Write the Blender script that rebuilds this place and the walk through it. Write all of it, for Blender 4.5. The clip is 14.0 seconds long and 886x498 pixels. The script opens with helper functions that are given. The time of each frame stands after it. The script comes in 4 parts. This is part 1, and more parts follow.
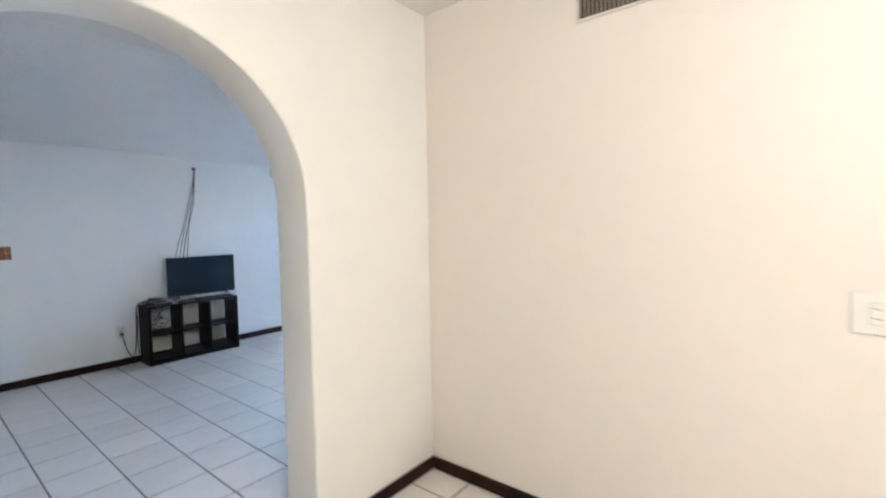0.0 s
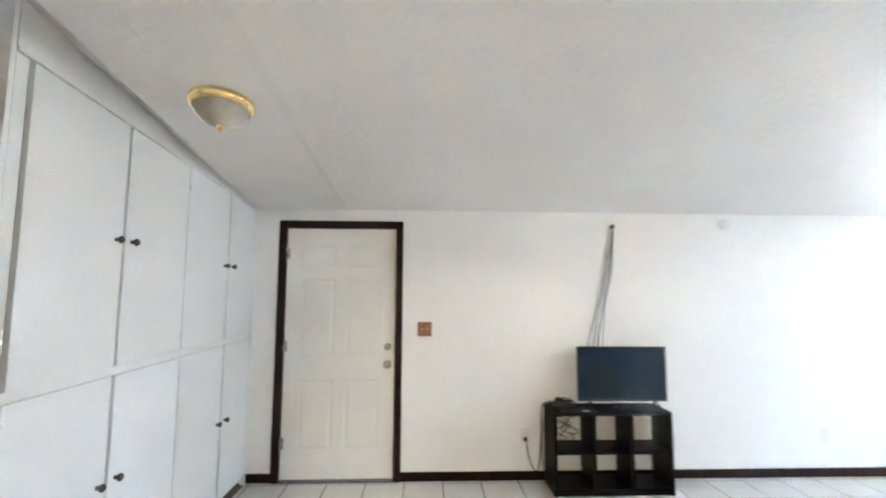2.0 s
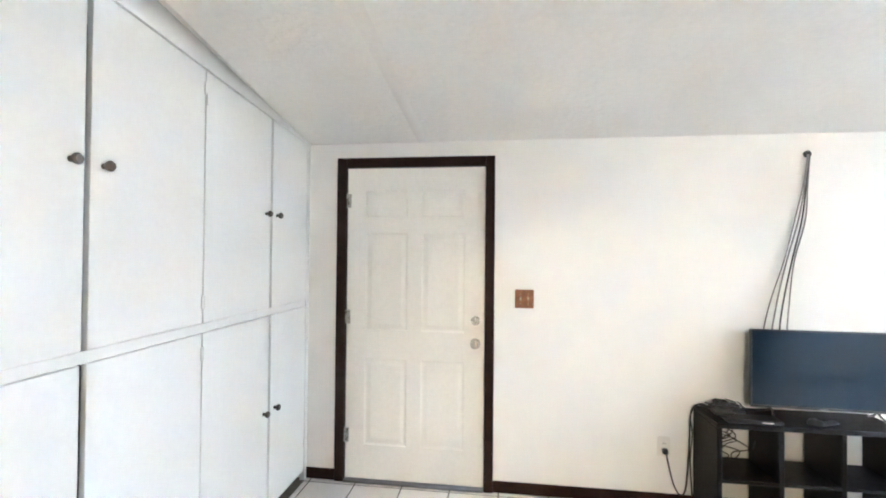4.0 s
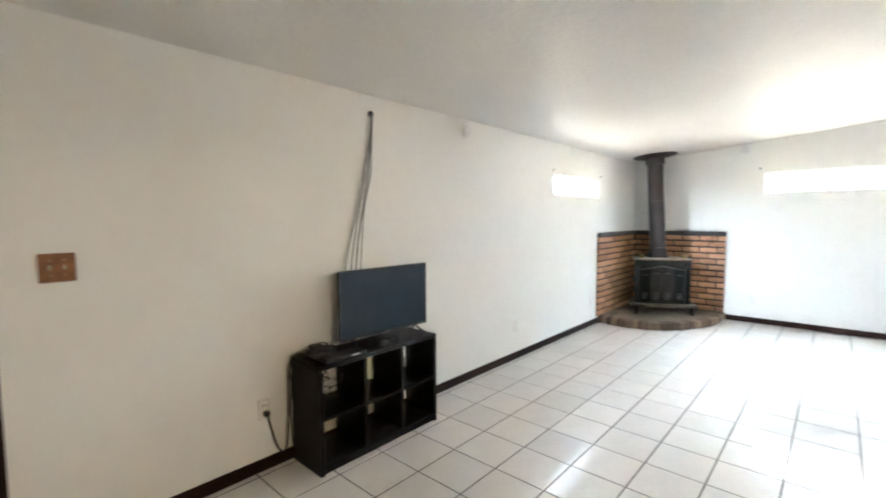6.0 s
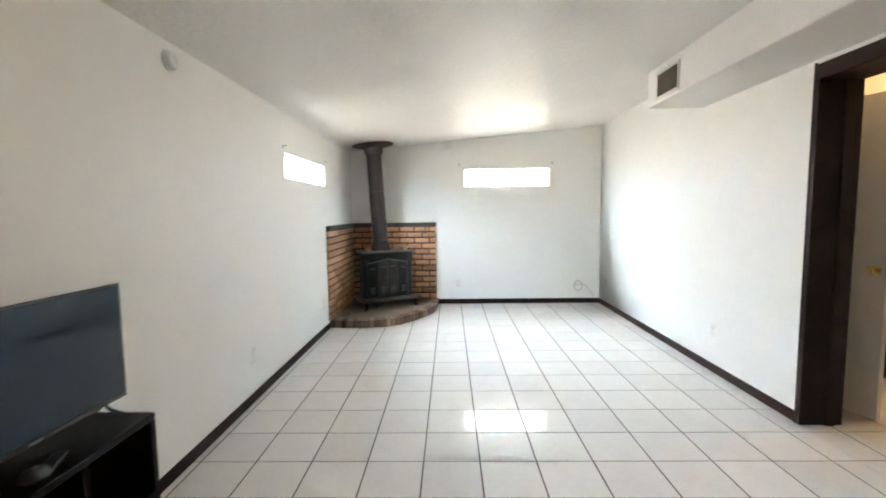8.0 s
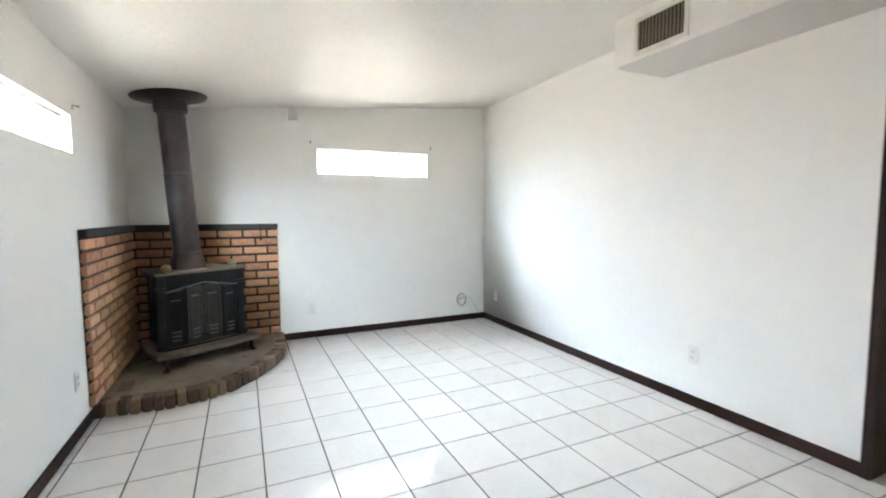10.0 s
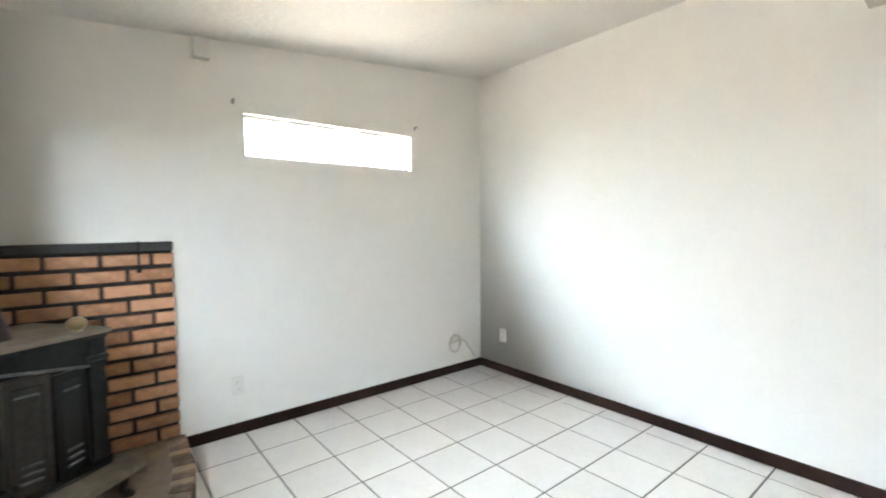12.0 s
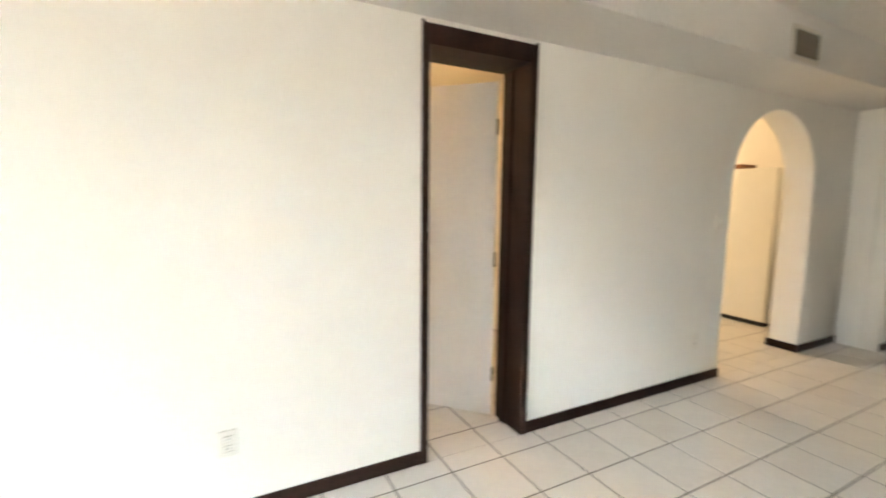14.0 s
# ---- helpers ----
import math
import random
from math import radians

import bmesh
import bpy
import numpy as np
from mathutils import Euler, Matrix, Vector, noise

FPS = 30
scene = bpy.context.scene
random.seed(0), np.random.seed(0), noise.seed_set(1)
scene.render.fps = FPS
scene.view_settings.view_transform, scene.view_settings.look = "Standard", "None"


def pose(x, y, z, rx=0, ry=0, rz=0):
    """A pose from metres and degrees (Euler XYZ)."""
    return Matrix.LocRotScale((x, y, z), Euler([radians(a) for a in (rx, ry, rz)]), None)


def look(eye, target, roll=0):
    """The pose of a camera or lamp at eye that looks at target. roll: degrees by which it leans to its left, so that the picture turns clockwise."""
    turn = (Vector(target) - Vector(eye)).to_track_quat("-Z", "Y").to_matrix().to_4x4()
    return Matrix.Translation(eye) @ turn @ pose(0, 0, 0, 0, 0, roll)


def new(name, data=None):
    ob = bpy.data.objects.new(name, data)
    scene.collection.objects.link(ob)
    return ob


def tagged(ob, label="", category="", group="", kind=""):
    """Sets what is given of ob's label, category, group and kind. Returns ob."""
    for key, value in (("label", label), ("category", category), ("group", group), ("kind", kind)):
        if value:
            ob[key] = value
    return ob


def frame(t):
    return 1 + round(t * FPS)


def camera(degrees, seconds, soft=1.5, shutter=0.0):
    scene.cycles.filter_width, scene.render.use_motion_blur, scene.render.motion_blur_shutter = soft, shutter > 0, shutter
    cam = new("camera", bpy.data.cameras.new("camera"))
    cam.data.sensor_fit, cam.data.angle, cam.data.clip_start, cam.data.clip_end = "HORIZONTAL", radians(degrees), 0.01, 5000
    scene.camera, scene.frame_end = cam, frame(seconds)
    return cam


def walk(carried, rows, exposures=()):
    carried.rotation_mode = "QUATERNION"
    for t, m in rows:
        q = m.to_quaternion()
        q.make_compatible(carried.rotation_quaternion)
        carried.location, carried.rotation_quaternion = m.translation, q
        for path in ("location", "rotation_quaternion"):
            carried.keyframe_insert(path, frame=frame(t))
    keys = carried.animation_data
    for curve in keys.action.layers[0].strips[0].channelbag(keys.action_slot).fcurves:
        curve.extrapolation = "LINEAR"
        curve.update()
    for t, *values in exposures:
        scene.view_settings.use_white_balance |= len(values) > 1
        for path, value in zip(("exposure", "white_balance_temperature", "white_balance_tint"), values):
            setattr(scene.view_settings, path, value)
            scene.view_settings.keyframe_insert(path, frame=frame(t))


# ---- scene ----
cam = camera(90.6, 14.0, soft=1.9, shutter=0.4)

PATH = [
    (0, (0.369, 0.127, 1.378), (1.934, 1.368, 1.273), -1.1),
    (0.5, (0.61, 0.568, 1.4), (2.053, 1.951, 1.477), -1.0),
    (1, (0.763, 1.006, 1.464), (1.833, 2.687, 1.632), -0.3),
    (1.5, (0.911, 1.403, 1.566), (1.471, 3.316, 1.737), 0.3),
    (2, (0.981, 1.818, 1.533), (1.056, 3.808, 1.72), 0.3),
    (2.2, (0.986, 1.971, 1.506), (0.948, 3.963, 1.686), 0.2),
    (4.3, (0.807, 2.786, 1.474), (0.55, 4.769, 1.48), 0.5),
    (4.5, (0.81, 2.818, 1.464), (0.63, 4.81, 1.459), 0.5),
    (5, (0.809, 2.889, 1.463), (1.177, 4.853, 1.387), 0.5),
    (5.5, (0.76, 3.018, 1.434), (1.839, 4.698, 1.314), 0.4),
    (6, (0.709, 3.189, 1.405), (2.19, 4.524, 1.26), -0.3),
    (6.5, (0.772, 3.355, 1.371), (2.489, 4.37, 1.216), -0.7),
    (7, (0.857, 3.598, 1.366), (2.717, 4.314, 1.208), -0.6),
    (7.5, (1.03, 3.86, 1.344), (2.985, 4.245, 1.178), -0.7),
    (8, (1.315, 4.102, 1.339), (3.308, 4.134, 1.17), -0.6),
    (8.5, (1.614, 4.337, 1.34), (3.589, 4.076, 1.17), -0.5),
    (9, (2.023, 4.468, 1.314), (3.943, 3.936, 1.141), -0.4),
    (11.5, (4.444, 4.69, 1.257), (6.124, 3.61, 1.147), -0.4),
    (12, (4.808, 4.654, 1.267), (6.361, 3.399, 1.157), -0.5),
    (12.5, (4.964, 4.465, 1.298), (6.189, 2.891, 1.158), -0.2),
    (13, (5.05, 4.316, 1.321), (5.631, 2.41, 1.145), 0.1),
    (13.5, (5.045, 4.125, 1.33), (4.774, 2.152, 1.142), 0.4),
    (14, (4.878, 3.877, 1.372), (3.963, 2.114, 1.136), 0.6),
]
EXPOSURES = [(0, 0.95, 4450, 10), (0.5, 1.02, 4450, 10), (1.0, 1.25, 4550, 10), (1.5, 1.5, 4650, 10), (2.0, 1.78, 5250, 10), (4.4, 2.25, 5300, 10), (5.2, 1.85, 5550, 10), (5.8, 1.22, 5850, 10),
             (6.5, 0.92, 6100, 10), (7.5, 0.75, 6200, 10), (9.0, 0.42, 5850, 10), (11.5, 0.52, 6300, 10), (12.5, 0.22, 6300, 10), (13.4, 0.45, 6400, 10), (14.0, 0.8, 6800, 10)]
walk(cam, [(t, look(eye, target, roll)) for t, eye, target, roll in PATH], EXPOSURES)

# ---------------------------------------------------------------- world and large lights
world = bpy.data.worlds.new("sky")
world.use_nodes = True
scene.world = world
sky = world.node_tree.nodes.new("ShaderNodeTexSky")
sky.sky_type, sky.sun_disc = "NISHITA", False
sky.sun_elevation, sky.sun_rotation = radians(50), radians(60)
world.node_tree.links.new(sky.outputs[0], world.node_tree.nodes["Background"].inputs[0])
world.node_tree.nodes["Background"].inputs[1].default_value = 0.12


def bulb(name, x, y, z, power, colour, r):
    d = bpy.data.lights.new(name, "POINT")
    d.energy, d.color, d.shadow_soft_size = power, colour, r
    ob = new(name, d)
    ob.location = (x, y, z)
    return ob


sun_data = bpy.data.lights.new("sun", "SUN")
sun_data.energy, sun_data.angle, sun_data.color = 3.0, radians(0.5), (1.0, 0.95, 0.88)
sun = new("sun", sun_data)
sun.matrix_world = look((12, -7, 16), (0, 0, 0))

XE, YN, YS, YH = 7.633, 5.51, 1.945, 1.705     # east, north, south wall faces; back of the south wall
SKY_EAST, SKY_NORTH, YARD_EAST, YARD_NORTH = 130.0, 210.0, 34.0, 38.0     # daylight beyond the two slit windows, the sun on the east
bulb("kitchen_lamp_light", 0.45, -0.75, 2.30, 54, (1.0, 0.745, 0.45), 0.09)


# ---------------------------------------------------------------- materials
def material(name, colour, rough=0.5, metal=0.0, vary=0.06, scale=4.0, bump=0.0, bump_scale=60.0, coat=0.0, fine=40.0, tint=None, rnd=0.0, bump_dist=0.004, spec=0.5):
    m = bpy.data.materials.new(name)
    m.use_nodes = True
    nt = m.node_tree
    b = nt.nodes["Principled BSDF"]
    b.inputs["Metallic"].default_value = metal
    b.inputs["Coat Weight"].default_value = coat
    b.inputs["Specular IOR Level"].default_value = spec
    geo = nt.nodes.new("ShaderNodeTexCoord")
    n1 = nt.nodes.new("ShaderNodeTexNoise")
    n1.inputs["Scale"].default_value, n1.inputs["Detail"].default_value = scale, 5
    n2 = nt.nodes.new("ShaderNodeTexNoise")
    n2.inputs["Scale"].default_value, n2.inputs["Detail"].default_value = fine, 6
    add = nt.nodes.new("ShaderNodeMath")
    add.operation = "MULTIPLY_ADD"
    add.inputs[1].default_value, add.inputs[2].default_value = 0.5, 0.0
    for n in (n1, n2):
        nt.links.new(geo.outputs["Object"], n.inputs["Vector"])
    nt.links.new(n2.outputs[0], add.inputs[0])
    sm = nt.nodes.new("ShaderNodeMath")
    sm.operation = "MULTIPLY_ADD"
    sm.inputs[1].default_value = 0.6
    nt.links.new(n1.outputs[0], sm.inputs[0])
    nt.links.new(add.outputs[0], sm.inputs[2])
    last = sm
    if rnd:
        info = nt.nodes.new("ShaderNodeObjectInfo")
        r = nt.nodes.new("ShaderNodeMath")
        r.operation = "MULTIPLY_ADD"
        r.inputs[1].default_value = rnd
        nt.links.new(info.outputs["Random"], r.inputs[0])
        nt.links.new(sm.outputs[0], r.inputs[2])
        last = nt.nodes.new("ShaderNodeMath")
        last.operation = "SUBTRACT"
        last.inputs[1].default_value = rnd / 2
        nt.links.new(r.outputs[0], last.inputs[0])
    ramp = nt.nodes.new("ShaderNodeValToRGB")
    lo = [max(0, c * (1 - vary * 2)) for c in (tint or colour)]
    hi = [min(1, c * (1 + vary)) for c in colour]
    ramp.color_ramp.elements[0].position, ramp.color_ramp.elements[1].position = 0.3, 0.75
    ramp.color_ramp.elements[0].color, ramp.color_ramp.elements[1].color = (*lo, 1), (*hi, 1)
    nt.links.new(last.outputs[0], ramp.inputs[0])
    nt.links.new(ramp.outputs[0], b.inputs["Base Color"])
    rr = nt.nodes.new("ShaderNodeMapRange")
    rr.inputs["To Min"].default_value, rr.inputs["To Max"].default_value = max(0.02, rough * 0.8), min(1, rough * 1.2)
    nt.links.new(n2.outputs[0], rr.inputs[0])
    nt.links.new(rr.outputs[0], b.inputs["Roughness"])
    if bump:
        n3 = nt.nodes.new("ShaderNodeTexNoise")
        n3.inputs["Scale"].default_value, n3.inputs["Detail"].default_value = bump_scale, 4
        nt.links.new(geo.outputs["Object"], n3.inputs["Vector"])
        bm = nt.nodes.new("ShaderNodeBump")
        bm.inputs["Strength"].default_value, bm.inputs["Distance"].default_value = bump, bump_dist
        nt.links.new(n3.outputs[0], bm.inputs["Height"])
        nt.links.new(bm.outputs[0], b.inputs["Normal"])
    return m


def knockdown(name, colour):
    """Trowelled ceiling texture under semi-gloss paint."""
    m = material(name, colour, rough=0.43, vary=0.03, scale=1.5, spec=0.15)
    nt = m.node_tree
    b = nt.nodes["Principled BSDF"]
    geo = nt.nodes.new("ShaderNodeTexCoord")
    vor = nt.nodes.new("ShaderNodeTexVoronoi")
    vor.feature, vor.inputs["Scale"].default_value = "SMOOTH_F1", 26
    no = nt.nodes.new("ShaderNodeTexNoise")
    no.inputs["Scale"].default_value, no.inputs["Detail"].default_value = 34, 5
    warp = nt.nodes.new("ShaderNodeMixRGB")
    warp.inputs[0].default_value = 0.06
    nt.links.new(geo.outputs["Object"], no.inputs["Vector"])
    nt.links.new(geo.outputs["Object"], warp.inputs[1])
    nt.links.new(no.outputs["Color"], warp.inputs[2])
    nt.links.new(warp.outputs[0], vor.inputs["Vector"])
    ramp = nt.nodes.new("ShaderNodeValToRGB")
    ramp.color_ramp.elements[0].position, ramp.color_ramp.elements[1].position = 0.15, 0.5
    nt.links.new(vor.outputs["Distance"], ramp.inputs[0])
    mix = nt.nodes.new("ShaderNodeMixRGB")
    mix.blend_type, mix.inputs[0].default_value = "ADD", 0.7
    nt.links.new(ramp.outputs[0], mix.inputs[1])
    nt.links.new(no.outputs[0], mix.inputs[2])
    bu = nt.nodes.new("ShaderNodeBump")
    bu.inputs["Strength"].default_value, bu.inputs["Distance"].default_value = 0.34, 0.0045
    nt.links.new(mix.outputs[0], bu.inputs["Height"])
    nt.links.new(bu.outputs[0], b.inputs["Normal"])
    return m


def glass(name):
    m = bpy.data.materials.new(name)
    m.use_nodes = True
    b = m.node_tree.nodes["Principled BSDF"]
    b.inputs["Transmission Weight"].default_value, b.inputs["Roughness"].default_value, b.inputs["IOR"].default_value = 1.0, 0.0, 1.45
    return m


def glow(name, colour, strength):
    m = bpy.data.materials.new(name)
    m.use_nodes = True
    b = m.node_tree.nodes["Principled BSDF"]
    b.inputs["Base Color"].default_value = (*colour, 1)
    b.inputs["Emission Color"].default_value, b.inputs["Emission Strength"].default_value = (*colour, 1), strength
    return m


PAINT = material("wall_paint", (0.86, 0.85, 0.81), rough=0.55, vary=0.015, scale=0.9, bump=0.25, bump_scale=45, fine=9, bump_dist=0.003)
# wall paint with the warm lamplight of kitchen and bathroom put into its colour
CREAM = material("warm_tint_paint", (0.80, 0.752, 0.68), rough=0.55, vary=0.015, scale=0.9, bump=0.25, bump_scale=45, fine=9, bump_dist=0.003)
CEIL = knockdown("ceiling_texture", (0.85, 0.835, 0.80))
SOFF = material("soffit_paint", (0.82, 0.80, 0.77), rough=0.5, vary=0.03, scale=1.5, bump=0.2, bump_scale=40)
CLOSET = material("closet_paint", (0.82, 0.83, 0.82), rough=0.4, vary=0.02, scale=2, bump=0.1, bump_scale=70)
DARKWOOD = material("dark_stained_wood", (0.022, 0.009, 0.006), rough=0.48, vary=0.3, scale=6, bump=0.15, bump_scale=80, spec=0.14)
GAPDARK = material("shadow_gap", (0.02, 0.02, 0.02), rough=0.9)
DOORPAINT = material("door_paint", (0.83, 0.81, 0.745), rough=0.38, vary=0.03, scale=2, bump=0.08, bump_scale=90)
BATHDOOR = material("bath_door_paint", (0.85, 0.825, 0.79), rough=0.4, vary=0.03, scale=2, bump=0.08)
TILE = material("floor_tile", (0.74, 0.70, 0.65), rough=0.13, vary=0.035, scale=5, fine=26, rnd=0.35, spec=0.33, bump=0.05, bump_scale=9, bump_dist=0.002)
GROUT = material("grout", (0.13, 0.112, 0.098), rough=0.9, vary=0.2, scale=14)
BLACKWOOD = material("black_laminate", (0.006, 0.005, 0.005), rough=0.45, vary=0.2, scale=8, bump=0.1, spec=0.12)
BLACK = material("black_plastic", (0.012, 0.012, 0.013), rough=0.4, vary=0.15)
SCREEN = material("screen_glass", (0.010, 0.017, 0.028), rough=0.06, vary=0.05, spec=0.25)
GREYPL = material("grey_plastic", (0.16, 0.16, 0.17), rough=0.45)
IVORY = material("ivory_plastic", (0.80, 0.78, 0.73), rough=0.4, vary=0.02)
WHITEPL = material("white_plastic", (0.80, 0.80, 0.78), rough=0.38, vary=0.02)
SLOT = material("slot_dark", (0.03, 0.03, 0.03), rough=0.7)
BROWNPLATE = material("brown_wood_plate", (0.23, 0.085, 0.025), rough=0.4, vary=0.2, scale=30)
BRASS = material("brass", (0.80, 0.60, 0.26), rough=0.22, metal=1.0, vary=0.08, scale=20)
OLDBRASS = material("tarnished_brass", (0.36, 0.29, 0.17), rough=0.30, metal=1.0, vary=0.15, scale=30)
NICKEL = material("satin_nickel", (0.42, 0.40, 0.36), rough=0.28, metal=1.0, vary=0.05)
KNOBM = material("dark_bronze", (0.10, 0.09, 0.08), rough=0.35, metal=0.7)
BRICKM = material("fired_brick", (0.46, 0.245, 0.14), rough=0.85, vary=0.14, scale=16, bump=0.5, bump_scale=120, rnd=0.5, tint=(0.40, 0.19, 0.10))
MORTAR = material("dark_mortar", (0.028, 0.022, 0.020), rough=0.95, vary=0.2, bump=0.4)
CAPM = material("cap_wood", (0.03, 0.028, 0.027), rough=0.6, vary=0.25)
HEARTH = material("sooty_hearth", (0.15, 0.11, 0.078), rough=0.85, vary=0.28, scale=7, bump=0.6, bump_scale=45, rnd=0.3)
HEARTHB = material("hearth_brick", (0.20, 0.135, 0.09), rough=0.85, vary=0.22, scale=12, bump=0.5, bump_scale=90, rnd=0.5, tint=(0.10, 0.065, 0.045))
IRON = material("cast_iron", (0.013, 0.013, 0.012), rough=0.46, metal=0.0, vary=0.35, scale=10, bump=0.3, bump_scale=110, spec=0.16)
# paler iron: the highlights on louvres, bars and beads are put into its colour
GLINTIRON = material("iron_glint", (0.11, 0.115, 0.115), rough=0.36, metal=0.6, vary=0.35, scale=30)
DUSTIRON = material("dusty_iron", (0.040, 0.034, 0.029), rough=0.55, metal=0.1, vary=0.45, scale=9, bump=0.3, bump_scale=110, spec=0.25)
IRONTOP = material("rusty_iron_plate", (0.150, 0.118, 0.085), rough=0.7, metal=0.2, vary=0.3, scale=9, bump=0.3, bump_scale=80)
PIPEM = material("stove_pipe_steel", (0.042, 0.032, 0.030), rough=0.42, metal=0.5, vary=0.25, scale=5, bump=0.12, bump_scale=60)
VENTM = material("vent_paint", (0.72, 0.69, 0.62), rough=0.45, vary=0.05)
VENTD = material("vent_blade", (0.28, 0.235, 0.18), rough=0.5, vary=0.15)
DUCT = material("duct_shade", (0.03, 0.026, 0.022), rough=0.9)
FROST = material("frosted_glass_shade", (0.40, 0.36, 0.28), rough=0.3, vary=0.06, scale=10)
PORC = material("porcelain", (0.82, 0.78, 0.72), rough=0.12, vary=0.02, coat=0.3)
WIRE = material("black_cable", (0.03, 0.03, 0.032), rough=0.5)
WIREG = material("grey_cable", (0.20, 0.19, 0.18), rough=0.5)
WIREW = material("white_cable", (0.66, 0.64, 0.58), rough=0.5)
GOLDFR = material("gilt_frame", (0.42, 0.28, 0.10), rough=0.4, metal=0.5)
MIRROR = material("mirror_silver", (0.85, 0.85, 0.85), rough=0.02, metal=1.0, vary=0.0)
FRIDGE = material("fridge_enamel", (0.80, 0.78, 0.72), rough=0.35, vary=0.02)
ALU = material("window_frame_white", (0.80, 0.80, 0.78), rough=0.4, vary=0.03)
STUCCO = material("outside_stucco", (0.55, 0.48, 0.38), rough=0.9, vary=0.1, bump=0.4)
DIRT = material("yard_ground", (0.30, 0.26, 0.21), rough=0.95, vary=0.2, scale=1.5, bump=0.5, bump_scale=8)
GLASS = glass("window_glass")


# ---------------------------------------------------------------- mesh helpers
def mesh(name, bm, mat, smooth=False):
    bmesh.ops.recalc_face_normals(bm, faces=bm.faces)
    me = bpy.data.meshes.new(name)
    bm.to_mesh(me)
    bm.free()
    me.materials.append(mat)
    if smooth:
        for p in me.polygons:
            p.use_smooth = True
        me.set_sharp_from_angle(angle=radians(40))
    return me


def part(name, bm, mat, parent=None, label="", smooth=False):
    ob = new(name, mesh(name, bm, mat, smooth))
    if parent is not None:
        ob.parent = parent
    if label:
        ob["label"] = label
    return ob


def thing(name, x, y, z, label, category, group="", kind="", rz=0):
    e = new(name)
    e.matrix_world = pose(x, y, z, 0, 0, rz)
    e.empty_display_size = 0.1
    return tagged(e, label, category, group, kind)


def box(x0, y0, z0, x1, y1, z1, bevel=0.0, seg=1, bm=None):
    b = bmesh.new()
    bmesh.ops.create_cube(b, size=1)
    for v in b.verts:
        v.co = Vector(((x0 + x1) / 2 + v.co.x * (x1 - x0), (y0 + y1) / 2 + v.co.y * (y1 - y0), (z0 + z1) / 2 + v.co.z * (z1 - z0)))
    if bevel:
        bmesh.ops.bevel(b, geom=b.edges[:], offset=bevel, segments=seg, affect="EDGES", profile=0.5)
    return join(bm, b) if bm is not None else b


def join(a, b):
    me = bpy.data.meshes.new("tmp")
    b.to_mesh(me)
    b.free()
    a.from_mesh(me)
    bpy.data.meshes.remove(me)
    return a


def lathe(profile, n=24, m=None):
    """Turned shape from (radius, height) pairs about z."""
    bm = bmesh.new()
    rings = []
    for r, z in profile:
        rings.append([bm.verts.new((r * math.cos(2 * math.pi * i / n), r * math.sin(2 * math.pi * i / n), z)) for i in range(n)])
    for a, b in zip(rings, rings[1:]):
        for i in range(n):
            bm.faces.new((a[i], a[(i + 1) % n], b[(i + 1) % n], b[i]))
    bm.faces.new(rings[0][::-1])
    bm.faces.new(rings[-1])
    bmesh.ops.remove_doubles(bm, verts=bm.verts, dist=1e-5)
    if m is not None:
        bm.transform(m)
    return bm


def prism(points, z0, z1, bevel=0.0, top=None):
    """Upright prism over a plan outline."""
    bm = bmesh.new()
    lo = [bm.verts.new((x, y, z0)) for x, y in points]
    hi = [bm.verts.new((x, y, z1)) for x, y in (top or points)]
    n = len(points)
    bm.faces.new(lo[::-1])
    f = bm.faces.new(hi)
    for i in range(n):
        bm.faces.new((lo[i], lo[(i + 1) % n], hi[(i + 1) % n], hi[i]))
    if bevel:
        bmesh.ops.bevel(bm, geom=list(f.edges), offset=bevel, segments=2, affect="EDGES", profile=0.5)
    return bm


def tube(points, r, n=8, closed=False):
    """Round cable along a smoothed line of points."""
    pts = [Vector(p) for p in points]
    out = []
    k = len(pts)
    for i in range(k if closed else k - 1):
        p0, p1, p2, p3 = (pts[(i + j) % k] if closed else pts[min(max(i + j, 0), k - 1)] for j in (-1, 0, 1, 2))
        for s in range(6):
            t = s / 6
            out.append(0.5 * ((2 * p1) + (p2 - p0) * t + (2 * p0 - 5 * p1 + 4 * p2 - p3) * t * t + (3 * p1 - p0 - 3 * p2 + p3) * t ** 3))
    if not closed:
        out.append(pts[-1])
    bm = bmesh.new()
    rings = []
    m = len(out)
    up = Vector((0.31, 0.17, 0.93))
    for i, p in enumerate(out):
        d = (out[(i + 1) % m if closed else min(i + 1, m - 1)] - out[(i - 1) % m if closed else max(i - 1, 0)]).normalized()
        u = d.cross(up)
        u = u.normalized() if u.length > 1e-4 else Vector((1, 0, 0))
        w = d.cross(u)
        rings.append([bm.verts.new(p + r * (u * math.cos(2 * math.pi * j / n) + w * math.sin(2 * math.pi * j / n))) for j in range(n)])
    for i in range(m if closed else m - 1):
        a, b = rings[i], rings[(i + 1) % m]
        for j in range(n):
            bm.faces.new((a[j], a[(j + 1) % n], b[(j + 1) % n], b[j]))
    if not closed:
        bm.faces.new(rings[0][::-1])
        bm.faces.new(rings[-1])
    return bm


